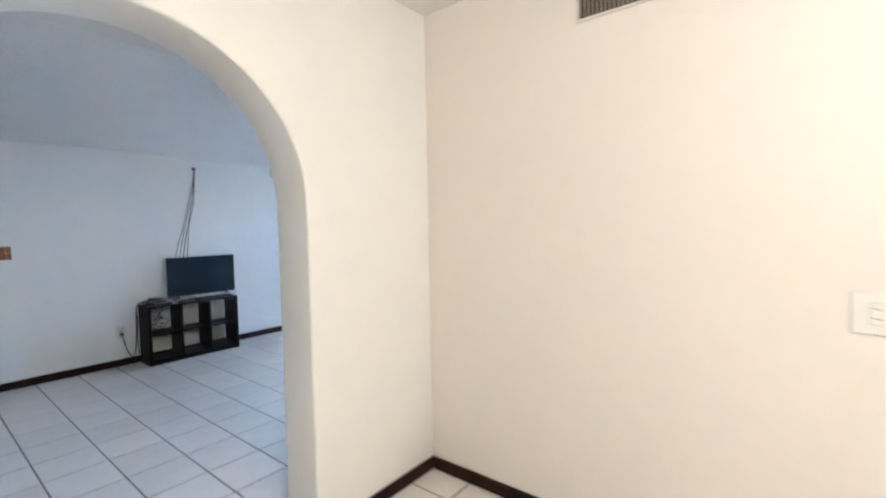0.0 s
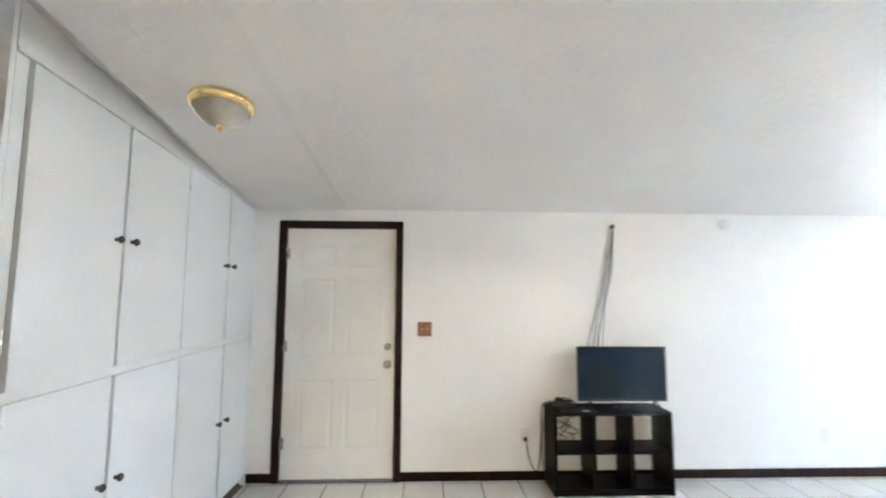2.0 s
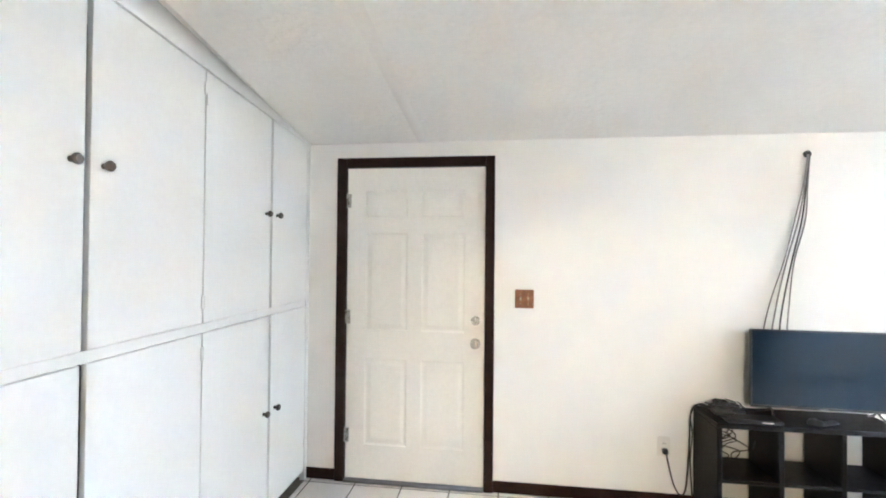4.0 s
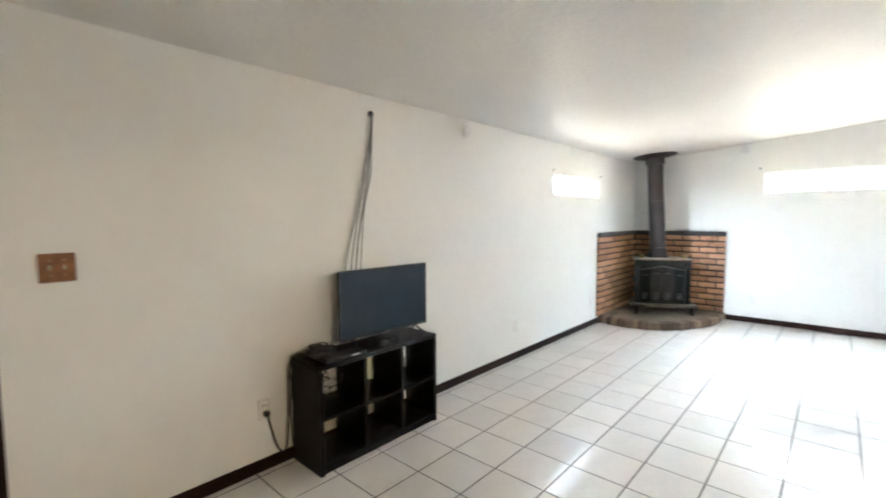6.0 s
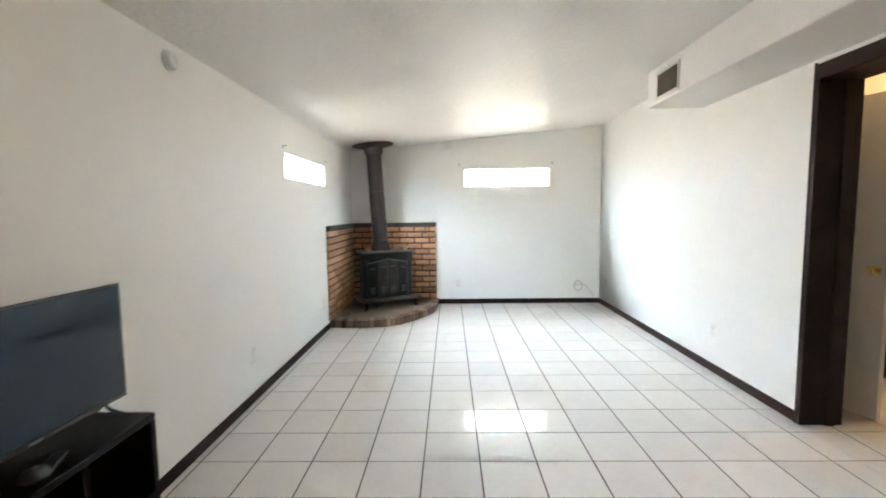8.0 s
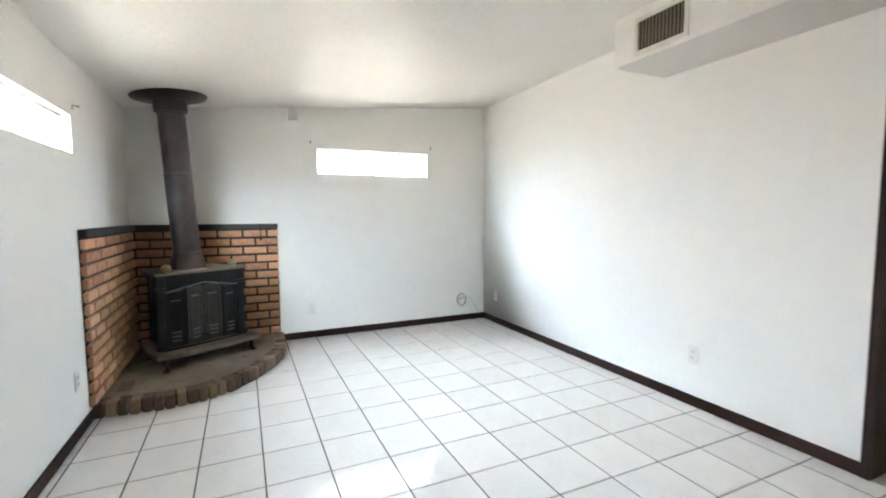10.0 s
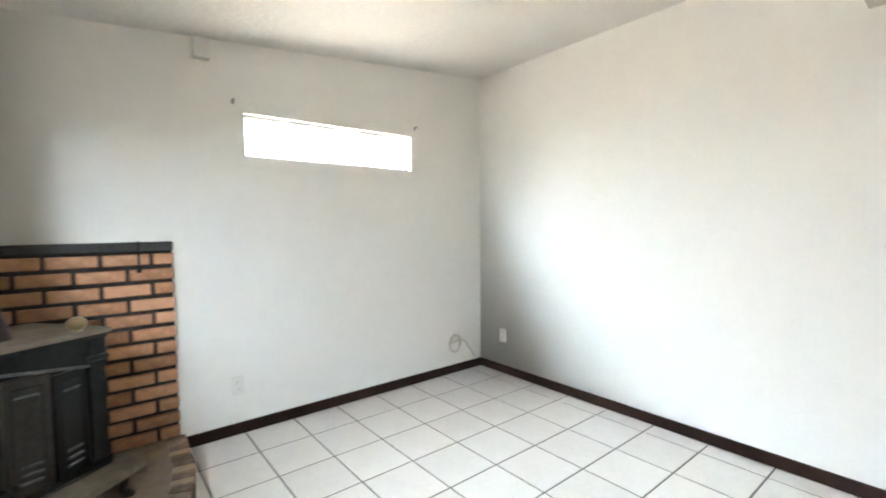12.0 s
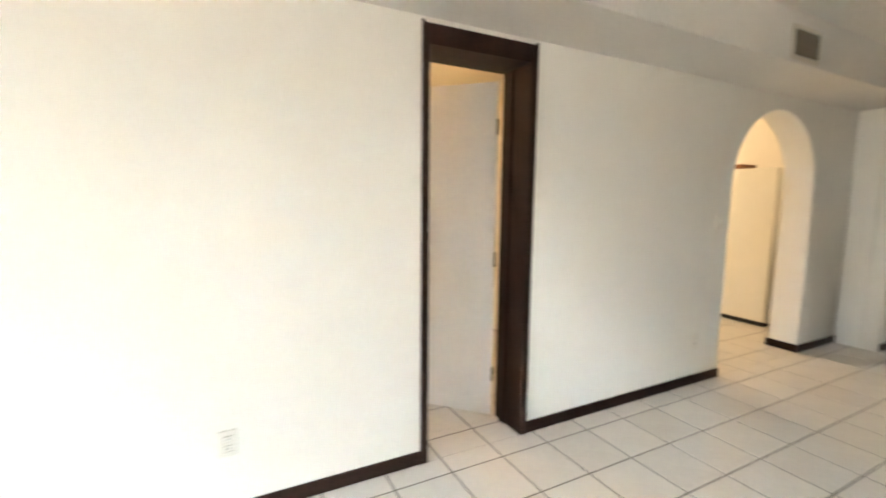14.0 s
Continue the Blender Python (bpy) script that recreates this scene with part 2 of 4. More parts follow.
def grid_wall(us, zs, holes, along, face, back, top=None):
    """A wall as one closed mesh. us, zs: the cuts along it and up it; holes: cells (i, j) left open;
    along 'x' or 'y'; face, back: its two faces on the other axis; top(u): height of the upper edge."""
    bm = bmesh.new()
    cache = {}

    def vert(i, j, w):
        key = (i, j, w)
        if key not in cache:
            z = top(us[i]) if top and j == len(zs) - 1 else zs[j]
            cache[key] = bm.verts.new((us[i], w, z) if along == "x" else (w, us[i], z))
        return cache[key]

    nu, nz = len(us) - 1, len(zs) - 1
    solid = lambda i, j: 0 <= i < nu and 0 <= j < nz and (i, j) not in holes
    for i in range(nu):
        for j in range(nz):
            if not solid(i, j):
                continue
            for w in (face, back):
                bm.faces.new([vert(i, j, w), vert(i + 1, j, w), vert(i + 1, j + 1, w), vert(i, j + 1, w)])
            for di, dj, a, b in ((-1, 0, (i, j), (i, j + 1)), (1, 0, (i + 1, j), (i + 1, j + 1)), (0, -1, (i, j), (i + 1, j)), (0, 1, (i, j + 1), (i + 1, j + 1))):
                if not solid(i + di, j + dj):
                    bm.faces.new([vert(*a, face), vert(*b, face), vert(*b, back), vert(*a, back)])
    return bm


def structure(name, bm, mat, label, smooth=False):
    return tagged(part(name, bm, mat, smooth=smooth), label, name.split("_")[0], kind="structure")


# ---------------------------------------------------------------- structure of the living room
def ceil_z(y):
    return 2.205 + (YN - y) * 0.0915


def lift(y):
    return 0.138 * max(0.0, YN - y) / 2.2


XC = -0.44                       # closet face
ARX, ARR, ARS = 0.855, 0.602, 1.475   # arch: middle, half width, springing height
BX0, BX1, BTOP = 3.335, 3.985, 2.172   # bathroom door opening
TOPN = ceil_z(YN) + 0.06

wall_north = structure("wall_north", grid_wall([-1.75, -0.225, 0.765, 5.096, 6.288, XE + 0.2], [0, 1.637, 1.861, 2.075, TOPN], {(1, 0), (1, 1), (1, 2), (3, 1)}, "x", YN, YN + 0.10), PAINT, "white painted plaster wall with a high slit window")
wall_east = structure("wall_east", grid_wall([YS - 0.24, 2.682, 3.902, YN - 0.001], [0, 1.684, 1.949, 2.6], {(1, 1)}, "y", XE, XE + 0.10, lambda y: ceil_z(y) + 0.06), PAINT, "white painted plaster wall with a high sliding window")


def south_wall():
    """Thick wall with the round arch, its edges softly rounded, and the bathroom doorway."""
    n, top, rim = 40, ceil_z(YS) + 0.06, 0.014

    def outline(o):
        r = ARR + o
        return [(ARX - r, 0.0)] + [(ARX - r * math.cos(math.pi * i / n), ARS + r * math.sin(math.pi * i / n)) for i in range(n + 1)] + [(ARX + r, 0.0)]

    bm = bmesh.new()
    quad = lambda *c: bm.faces.new([bm.verts.new(v) for v in c])
    edge = outline(rim)
    for y in (YS, YH):
        for x0, x1, zs in ((-0.62, edge[1][0], (0, ARS, top)), (edge[-1][0], BX0, (0, ARS, BTOP, top)), (BX0, BX1, (BTOP, top)), (BX1, XE, (0, BTOP, top))):
            for z0, z1 in zip(zs, zs[1:]):
                quad((x0, y, z0), (x1, y, z0), (x1, y, z1), (x0, y, z1))
        for (x0, a), (x1, b) in zip(edge[1:-1], edge[2:-1]):
            quad((x0, y, a), (x1, y, b), (x1, y, top), (x0, y, top))
    rings = [(rim, 0.0), (rim * 0.5, rim * 0.13), (rim * 0.13, rim * 0.5), (0.0, rim)]
    loops = [[(x, YS - d, z) for x, z in outline(o)] for o, d in rings] + [[(x, YH + d, z) for x, z in outline(o)] for o, d in rings[::-1]]
    for p, q in zip(loops, loops[1:]):
        for i in range(len(p) - 1):
            quad(p[i], p[i + 1], q[i + 1], q[i])
    quad((-0.62, YS, top), (XE, YS, top), (XE, YH, top), (-0.62, YH, top))
    for x, z in ((-0.62, top), (BX0, BTOP), (BX1, BTOP), (XE, top)):
        quad((x, YS, 0), (x, YH, 0), (x, YH, z), (x, YS, z))
    quad((BX0, YS, BTOP), (BX1, YS, BTOP), (BX1, YH, BTOP), (BX0, YH, BTOP))
    bmesh.ops.remove_doubles(bm, verts=bm.verts, dist=1e-4)
    return bm


wall_south = structure("wall_south", south_wall(), PAINT, "thick white plaster wall with a round arch and a doorway", smooth=True)

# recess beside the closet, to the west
# recess walls in the warmer, darker wall colour
wall_west = structure("wall_west", grid_wall([2.27, 3.30], [0, 2.6], set(), "y", -1.75, -1.9, lambda y: ceil_z(y) + lift(y) + 0.06), CREAM, "cream-coloured wall at the back of a recess")
structure("wall_west_north", box(-1.9, 3.302, 0, XC - 0.621, 3.40, ceil_z(3.4) + lift(3.4) + 0.05), CREAM, "cream-coloured side wall of a recess")
structure("wall_west_south", box(-1.9, 2.15, 0, XC - 0.012, 2.27, ceil_z(2.15) + lift(2.15) + 0.05), PAINT, "white painted wall beside a recess")
structure("wall_west_panel", box(XC - 0.16, YS + 0.001, 0.0, XC, 2.149, ceil_z(2.2) + lift(2.2) + 0.05), PAINT, "plain white painted wall beside the arch")


def ceiling_mesh():
    """Sloping slab; beside the closet a narrow wedge of it lifts, and so does the part over the recess."""
    bm = bmesh.new()
    ya, yb, x0, x1 = YH, YN + 0.19, -1.9, XE + 0.19
    edge = lambda y: XC + 0.19 * max(0.0, YN - y) / 2.2
    for dz in (0.0, 0.16):
        quad = lambda *c: bm.faces.new([bm.verts.new((x, y, z + dz)) for x, y, z in c])
        for y0, y1 in ((ya, YN), (YN, yb)):
            quad((edge(y0), y0, ceil_z(y0)), (x1, y0, ceil_z(y0)), (x1, y1, ceil_z(y1)), (edge(y1), y1, ceil_z(y1)))
            quad((x0, y0, ceil_z(y0) + lift(y0)), (XC, y0, ceil_z(y0) + lift(y0)), (XC, y1, ceil_z(y1) + lift(y1)), (x0, y1, ceil_z(y1) + lift(y1)))
        quad((XC, ya, ceil_z(ya) + lift(ya)), (edge(ya), ya, ceil_z(ya)), (XC, YN, ceil_z(YN)))
    bmesh.ops.remove_doubles(bm, verts=bm.verts, dist=1e-4)
    return bm


def ceiling_seam():
    bm = bmesh.new()
    # raised taped seam between two ceiling boards
    for a, b in ((0.285, 0.36),):
        q = [bm.verts.new((x, y, ceil_z(y) - d)) for x, y, d in ((a, 2.42, -0.001), (a + 0.022, 2.42, 0.003), (b - 0.022, 2.42, 0.003), (b, 2.42, -0.001))]
        r = [bm.verts.new((x, YN, c.co.z - 0.0915 * (YN - 2.42))) for x, c in ((c.co.x, c) for c in q)]
        for i in range(3):
            bm.faces.new((q[i], q[i + 1], r[i + 1], r[i]))
    return bm


structure("ceiling", ceiling_mesh(), CEIL, "white trowel-textured ceiling that slopes down to the front")
structure("trim_ceiling_seam", ceiling_seam(), SOFF, "slightly raised taped seam in the ceiling", smooth=True)


def soffit_mesh():
    y1 = 2.405
    bm = bmesh.new()
    x0, x1 = -0.44, 5.166
    prof = [(YS + 0.001, 2.197), (y1, 2.197), (y1, ceil_z(y1) + 0.02), (YS + 0.001, ceil_z(YS) + 0.02)]
    a = [bm.verts.new((x0, y, z)) for y, z in prof]
    b = [bm.verts.new((x1, y, z)) for y, z in prof]
    bm.faces.new(a)
    bm.faces.new(b[::-1])
    for i in range(4):
        bm.faces.new((a[i], a[(i + 1) % 4], b[(i + 1) % 4], b[i]))
    ed = [e for e in bm.edges if all(abs(v.co.y - y1) < 1e-4 and v.co.z < 2.2 for v in e.verts)]
    bmesh.ops.bevel(bm, geom=ed, offset=0.01, segments=3, affect="EDGES", profile=0.5)
    return bm


structure("soffit", soffit_mesh(), SOFF, "boxed-in air duct painted off-white under the ceiling")

# ---------------------------------------------------------------- kitchen side and bathroom shells
KX0, KX1, KY0, KZ = -1.05, 2.232, -1.6, 2.512
# kitchen walls: the cream cast of the lamp is part of their colour
structure("wall_kitchen_east", box(KX1, KY0, 0, KX1 + 0.1, YH - 0.001, KZ + 0.06), CREAM, "white kitchen wall, warm lamplight put into its colour")
structure("wall_kitchen_west", box(KX0 - 0.1, KY0, 0, KX0, YH - 0.001, KZ + 0.06), CREAM, "kitchen wall, warm lamplight put into its cream colour")
structure("wall_kitchen_south", box(KX0 - 0.1, KY0 - 0.1, 0, KX1 + 0.1, KY0 - 0.001, KZ + 0.06), CREAM, "kitchen wall, warm lamplight put into its cream colour")
structure("wall_kitchen_north", box(KX0 - 0.1, YH - 0.0005, 0, -0.621, YS, KZ + 0.06), CREAM, "kitchen wall, warm lamplight put into its cream colour")
structure("ceiling_kitchen", box(KX0 - 0.1, KY0 - 0.1, KZ, KX1 + 0.1, YH - 0.002, KZ + 0.12), CEIL, "white textured kitchen ceiling")
BAX0, BAX1, BAY0, BAZ = 2.34, 4.72, 0.12, 2.40
# bathroom walls: warm lamp glow put into the same cream colour
structure("wall_bath_east", box(BAX1, BAY0 - 0.1, 0, BAX1 + 0.1, YH - 0.001, BAZ + 0.06), CREAM, "bathroom wall, warm lamplight put into its cream colour")
structure("wall_bath_south", box(BAX0, BAY0 - 0.1, 0, BAX1 - 0.001, BAY0, BAZ + 0.06), CREAM, "bathroom wall, warm lamplight put into its cream colour")
structure("ceiling_bath", box(BAX0, BAY0 - 0.1, BAZ, BAX1 + 0.1, YH - 0.002, BAZ + 0.1), CEIL, "cream bathroom ceiling")

# daylight beyond the two slit windows: white sky above the horizon, sunlit yard below it
for side, level, yard, m in (("east", SKY_EAST, YARD_EAST, (XE + 0.27, 1.2, XE + 0.28, 5.4, 1.917)), ("north", SKY_NORTH, YARD_NORTH, (3.8, YN + 0.27, XE + 0.1, YN + 0.28, 1.832))):
    x0, y0, x1, y1, horizon = m
    structure("backdrop_sky_" + side, box(x0, y0, horizon, x1, y1, 2.42), glow("white_sky_" + side, (0.76, 0.90, 1.0), level), "white glare of the sky outside the window")
    structure("backdrop_yard_" + side, box(x0, y0, 1.25, x1, y1, horizon - 0.001), glow("sunlit_yard_" + side, (1.0, 0.88, 0.73), yard), "pale sunlit yard outside the window")

# ground outside and eaves
structure("ground", box(-400, -400, -0.32, 400, 400, -0.16), DIRT, "bare pale yard earth round the house")

# ---------------------------------------------------------------- baseboards
def baseboard(x0, y0, x1, y1):
    """Board with an eased top along a wall; the rectangle is its plan."""
    ob = part("baseboard", box(x0, y0, 0.002, x1, y1, 0.074, 0.004), DARKWOOD)
    tagged(ob, "dark brown stained wooden baseboard along the wall", "baseboard", kind="structure")


T = 0.013
baseboard(XC + 0.001, YN - T, -0.245, YN - 0.0005)
baseboard(0.785, YN - T, 6.335, YN - 0.0005)
baseboard(XE - T, YS + 0.0005, XE - 0.0005, 4.285)
baseboard(BX1 + 0.001, YS + 0.0005, XE - T - 0.001, YS + T)
baseboard(ARX + ARR, YS + 0.0005, BX0 - 0.001, YS + T)
baseboard(XC + 0.001, YS + 0.0005, ARX - ARR + T, YS + T)
baseboard(ARX - ARR + 0.0005, YH - T, ARX - ARR + T, YS)
baseboard(ARX + ARR + 0.012, YH - T, KX1 - 0.001, YH - 0.002)
baseboard(KX1 - T, KY0, KX1 - 0.0005, YH - T - 0.001)
baseboard(-1.74, 2.271, XC - 0.02, 2.271 + T)


# ---------------------------------------------------------------- doors and windows
def casing_door():
    """Entry door: dark casing and jamb, six-panel leaf, locks, hinges, threshold."""
    d = thing("door_entry", 0.27, YN, 0, "cream six-panel entry door, closed, in a dark brown frame", "door", kind="structure")
    L = lambda x: x - 0.27
    part("casing", box(L(-0.245), -0.021, 0.0, L(-0.183), -0.0005, 2.108, 0.004), DARKWOOD, d, "dark stained door casing")
    part("casing", box(L(0.727), -0.021, 0.0, L(0.785), -0.0005, 2.108, 0.004), DARKWOOD, d, "dark stained door casing")
    part("casing", box(L(-0.1825), -0.021, 2.047, L(0.7265), -0.0005, 2.108, 0.004), DARKWOOD, d, "dark stained door casing")
    part("jamb", box(L(-0.224), 0.001, 0.0, L(-0.1825), 0.15, 2.074), DARKWOOD, d, "dark stained jamb")
    part("jamb", box(L(0.7265), 0.001, 0.0, L(0.764), 0.15, 2.074), DARKWOOD, d, "dark stained jamb")
    part("jamb", box(L(-0.182), 0.001, 2.046, L(0.726), 0.15, 2.074), DARKWOOD, d, "dark stained jamb")
    part("threshold", box(L(-0.182), -0.03, 0.002, L(0.726), 0.10, 0.017, 0.005), GREYPL, d, "worn grey metal threshold")
    x0, x1, z0, z1, y = L(-0.179), L(0.723), 0.020, 2.043, 0.006
    w = x1 - x0
    ux = [x0, x0 + 0.125, x0 + 0.405, x1 - 0.405, x1 - 0.125, x1]
    uz = [z0, 0.24, 0.80, 0.985, 1.62, 1.72, 1.90, z1]
    holes = {(i, j) for i in (1, 3) for j in (1, 3, 5)}
    leaf = part("leaf", grid_wall(ux, uz, holes, "x", y, y + 0.044), DOORPAINT, d, "cream painted six-panel leaf")
    for i, j in holes:
        a0, a1, c0, c1 = ux[i], ux[i + 1], uz[j], uz[j + 1]
        b = bmesh.new()
        rings = []
        for inset, dy in ((0.0, 0.0015), (0.010, 0.005), (0.020, 0.005), (0.042, 0.002)):
            rings.append([b.verts.new((x, y + dy, z)) for x, z in ((a0 + inset, c0 + inset), (a1 - inset, c0 + inset), (a1 - inset, c1 - inset), (a0 + inset, c1 - inset))])
        for p, q in zip(rings, rings[1:]):
            for k in range(4):
                b.faces.new((p[k], p[(k + 1) % 4], q[(k + 1) % 4], q[k]))
        b.faces.new(rings[-1])
        back = [b.verts.new((x, y + 0.040, z)) for x, z in ((a0, c0), (a1, c0), (a1, c1), (a0, c1))]
        b.faces.new(back)
        for k in range(4):
            b.faces.new((rings[0][k], rings[0][(k + 1) % 4], back[(k + 1) % 4], back[k]))
        part("panel", b, DOORPAINT, leaf)
    m = pose(L(0.667), y, 0.922, 90, 0, 0)
    part("knob", lathe([(0.0, 0.0), (0.033, 0.0), (0.033, 0.006), (0.014, 0.012), (0.012, 0.03), (0.024, 0.037), (0.028, 0.048), (0.024, 0.060), (0.0, 0.064)], 24, m), NICKEL, leaf, "satin nickel knob", True)
    m = pose(L(0.667), y, 1.066, 90, 0, 0)
    db = lathe([(0.0, 0.0), (0.029, 0.0), (0.029, 0.010), (0.023, 0.014), (0.0, 0.015)], 24, m)
    part("deadbolt", box(L(0.667) - 0.004, y - 0.032, 1.05, L(0.667) + 0.004, y - 0.013, 1.082, 0.002, bm=db), NICKEL, leaf, "satin nickel deadbolt turn", True)
    for z in (0.30, 1.07, 1.83):
        h = lathe([(0.006, -0.045), (0.006, 0.045)], 10, pose(L(-0.181), -0.004, z))
        part("hinge", box(L(-0.181), -0.003, z - 0.045, L(-0.155), 0.0055, z + 0.045, bm=h), NICKEL, d, "satin hinge")
    structure("porch_door_back", box(-0.3, YN + 0.152, 0, 0.85, YN + 0.17, 2.2), STUCCO, "stucco outer face behind the entry door")


casing_door()


def bath_frame():
    d = thing("door_frame_bath", (BX0 + BX1) / 2, YS, 0, "dark brown stained door frame in the thick wall", "door frame", kind="structure")
    c = (BX0 + BX1) / 2
    a, b = BX0 - c, BX1 - c
    dep = YH - YS
    part("jamb", box(a + 0.0005, dep - 0.012, 0, a + 0.028, 0.012, BTOP - 0.001, 0.003), DARKWOOD, d)
    part("jamb", box(b - 0.028, dep - 0.012, 0, b - 0.0005, 0.012, BTOP - 0.001, 0.003), DARKWOOD, d)
    part("header", box(a + 0.0285, dep - 0.012, 2.078, b - 0.0285, 0.012, BTOP - 0.001, 0.003), DARKWOOD, d)
    part("stop", box(b - 0.042, dep + 0.045, 0, b - 0.0285, dep + 0.10, 2.077, 0.002), DARKWOOD, d)
    part("stop", box(a + 0.0285, dep + 0.045, 0, a + 0.042, dep + 0.10, 2.077, 0.002), DARKWOOD, d)
    part("edge_trim", box(a - 0.012, 0.0005, 0, a, 0.014, BTOP + 0.010, 0.002), DARKWOOD, d)
    part("edge_trim", box(b, 0.0005, 0, b + 0.012, 0.014, BTOP + 0.010, 0.002), DARKWOOD, d)


bath_frame()


def flush_door(name, x, y, angle, width, side, label):
    """Plain slab door with brass knobs; x, y: the hinge; angle: where the slab points."""
    d = thing(name, x, y, 0, label, "door", kind="structure", rz=angle)
    leaf = part("leaf", box(0.004, -0.018, 0.012, width, 0.018, 2.035, 0.002), BATHDOOR, d)
    for s in (-1, 1):
        m = pose(width - 0.06, 0.018 * s, 0.95, -90 * s, 0, 0)
        part("knob", lathe([(0.0, 0.0), (0.032, 0.0), (0.032, 0.005), (0.012, 0.010), (0.011, 0.03), (0.023, 0.038), (0.026, 0.048), (0.021, 0.058), (0.0, 0.061)], 20, m), BRASS, leaf, "polished brass knob", True)
    part("latch", box(width, -0.011, 0.92, width + 0.0015, 0.011, 0.98), OLDBRASS, leaf, "brass latch plate")
    for z in (0.28, 1.0, 1.78):
        part("hinge", lathe([(0.007, z - 0.045), (0.007, z + 0.045)], 10, pose(0.0, 0.02 * side, 0)), KNOBM, d, "dark hinge")


flush_door("door_bath", BX0 + 0.045, YH - 0.022, -47, 0.60, 1, "white flush door, half open into the bathroom")
flush_door("door_closet_bath", 4.60, 1.60, 194.5, 0.63, 1, "white flush door with brass knob, swung open")


def slit_window(name, along, u0, u1, z0, z1, w_in, label, sash=0.020):
    """Two-light aluminium sliding window in a high slit; w_in: the wall's inner face; it sits outward of it."""
    d = thing(name, *((u0 + u1) / 2, w_in, z0) if along == "x" else (w_in, (u0 + u1) / 2, z0), label, "window", kind="structure")
    half = (u1 - u0) / 2
    h = z1 - z0

    def bx(a0, a1, c0, c1, e0, e1, bev=0.002):
        return box(a0, e0, c0, a1, e1, c1, bev) if along == "x" else box(e0, a0, c0, e1, a1, c1, bev)

    f0, f1 = 0.045, 0.080
    part("window_frame", bx(-half, half, 0, sash, f0, f1), ALU, d)
    part("window_frame", bx(-half, half, h - sash, h, f0, f1), ALU, d)
    part("window_frame", bx(-half, -half + sash, sash, h - sash, f0, f1), ALU, d)
    part("window_frame", bx(half - sash, half, sash, h - sash, f0, f1), ALU, d)
    part("mullion", bx(-0.014, 0.014, sash, h - sash, f0 + 0.006, f1 - 0.006), ALU, d)
    for a, b in ((-half + sash, -0.014), (0.014, half - sash)):
        p = part("pane", bx(a, b, sash, h - sash, 0.060, 0.064, 0), GLASS, d)
        p.visible_shadow = False
    return d


slit_window("window_east", "y", 2.682, 3.902, 1.684, 1.949, XE, "slim white sliding window, sunlit, high in the wall")
slit_window("window_north", "x", 5.096, 6.288, 1.637, 1.861, YN, "slim white sliding window, sunlit, high in the wall")


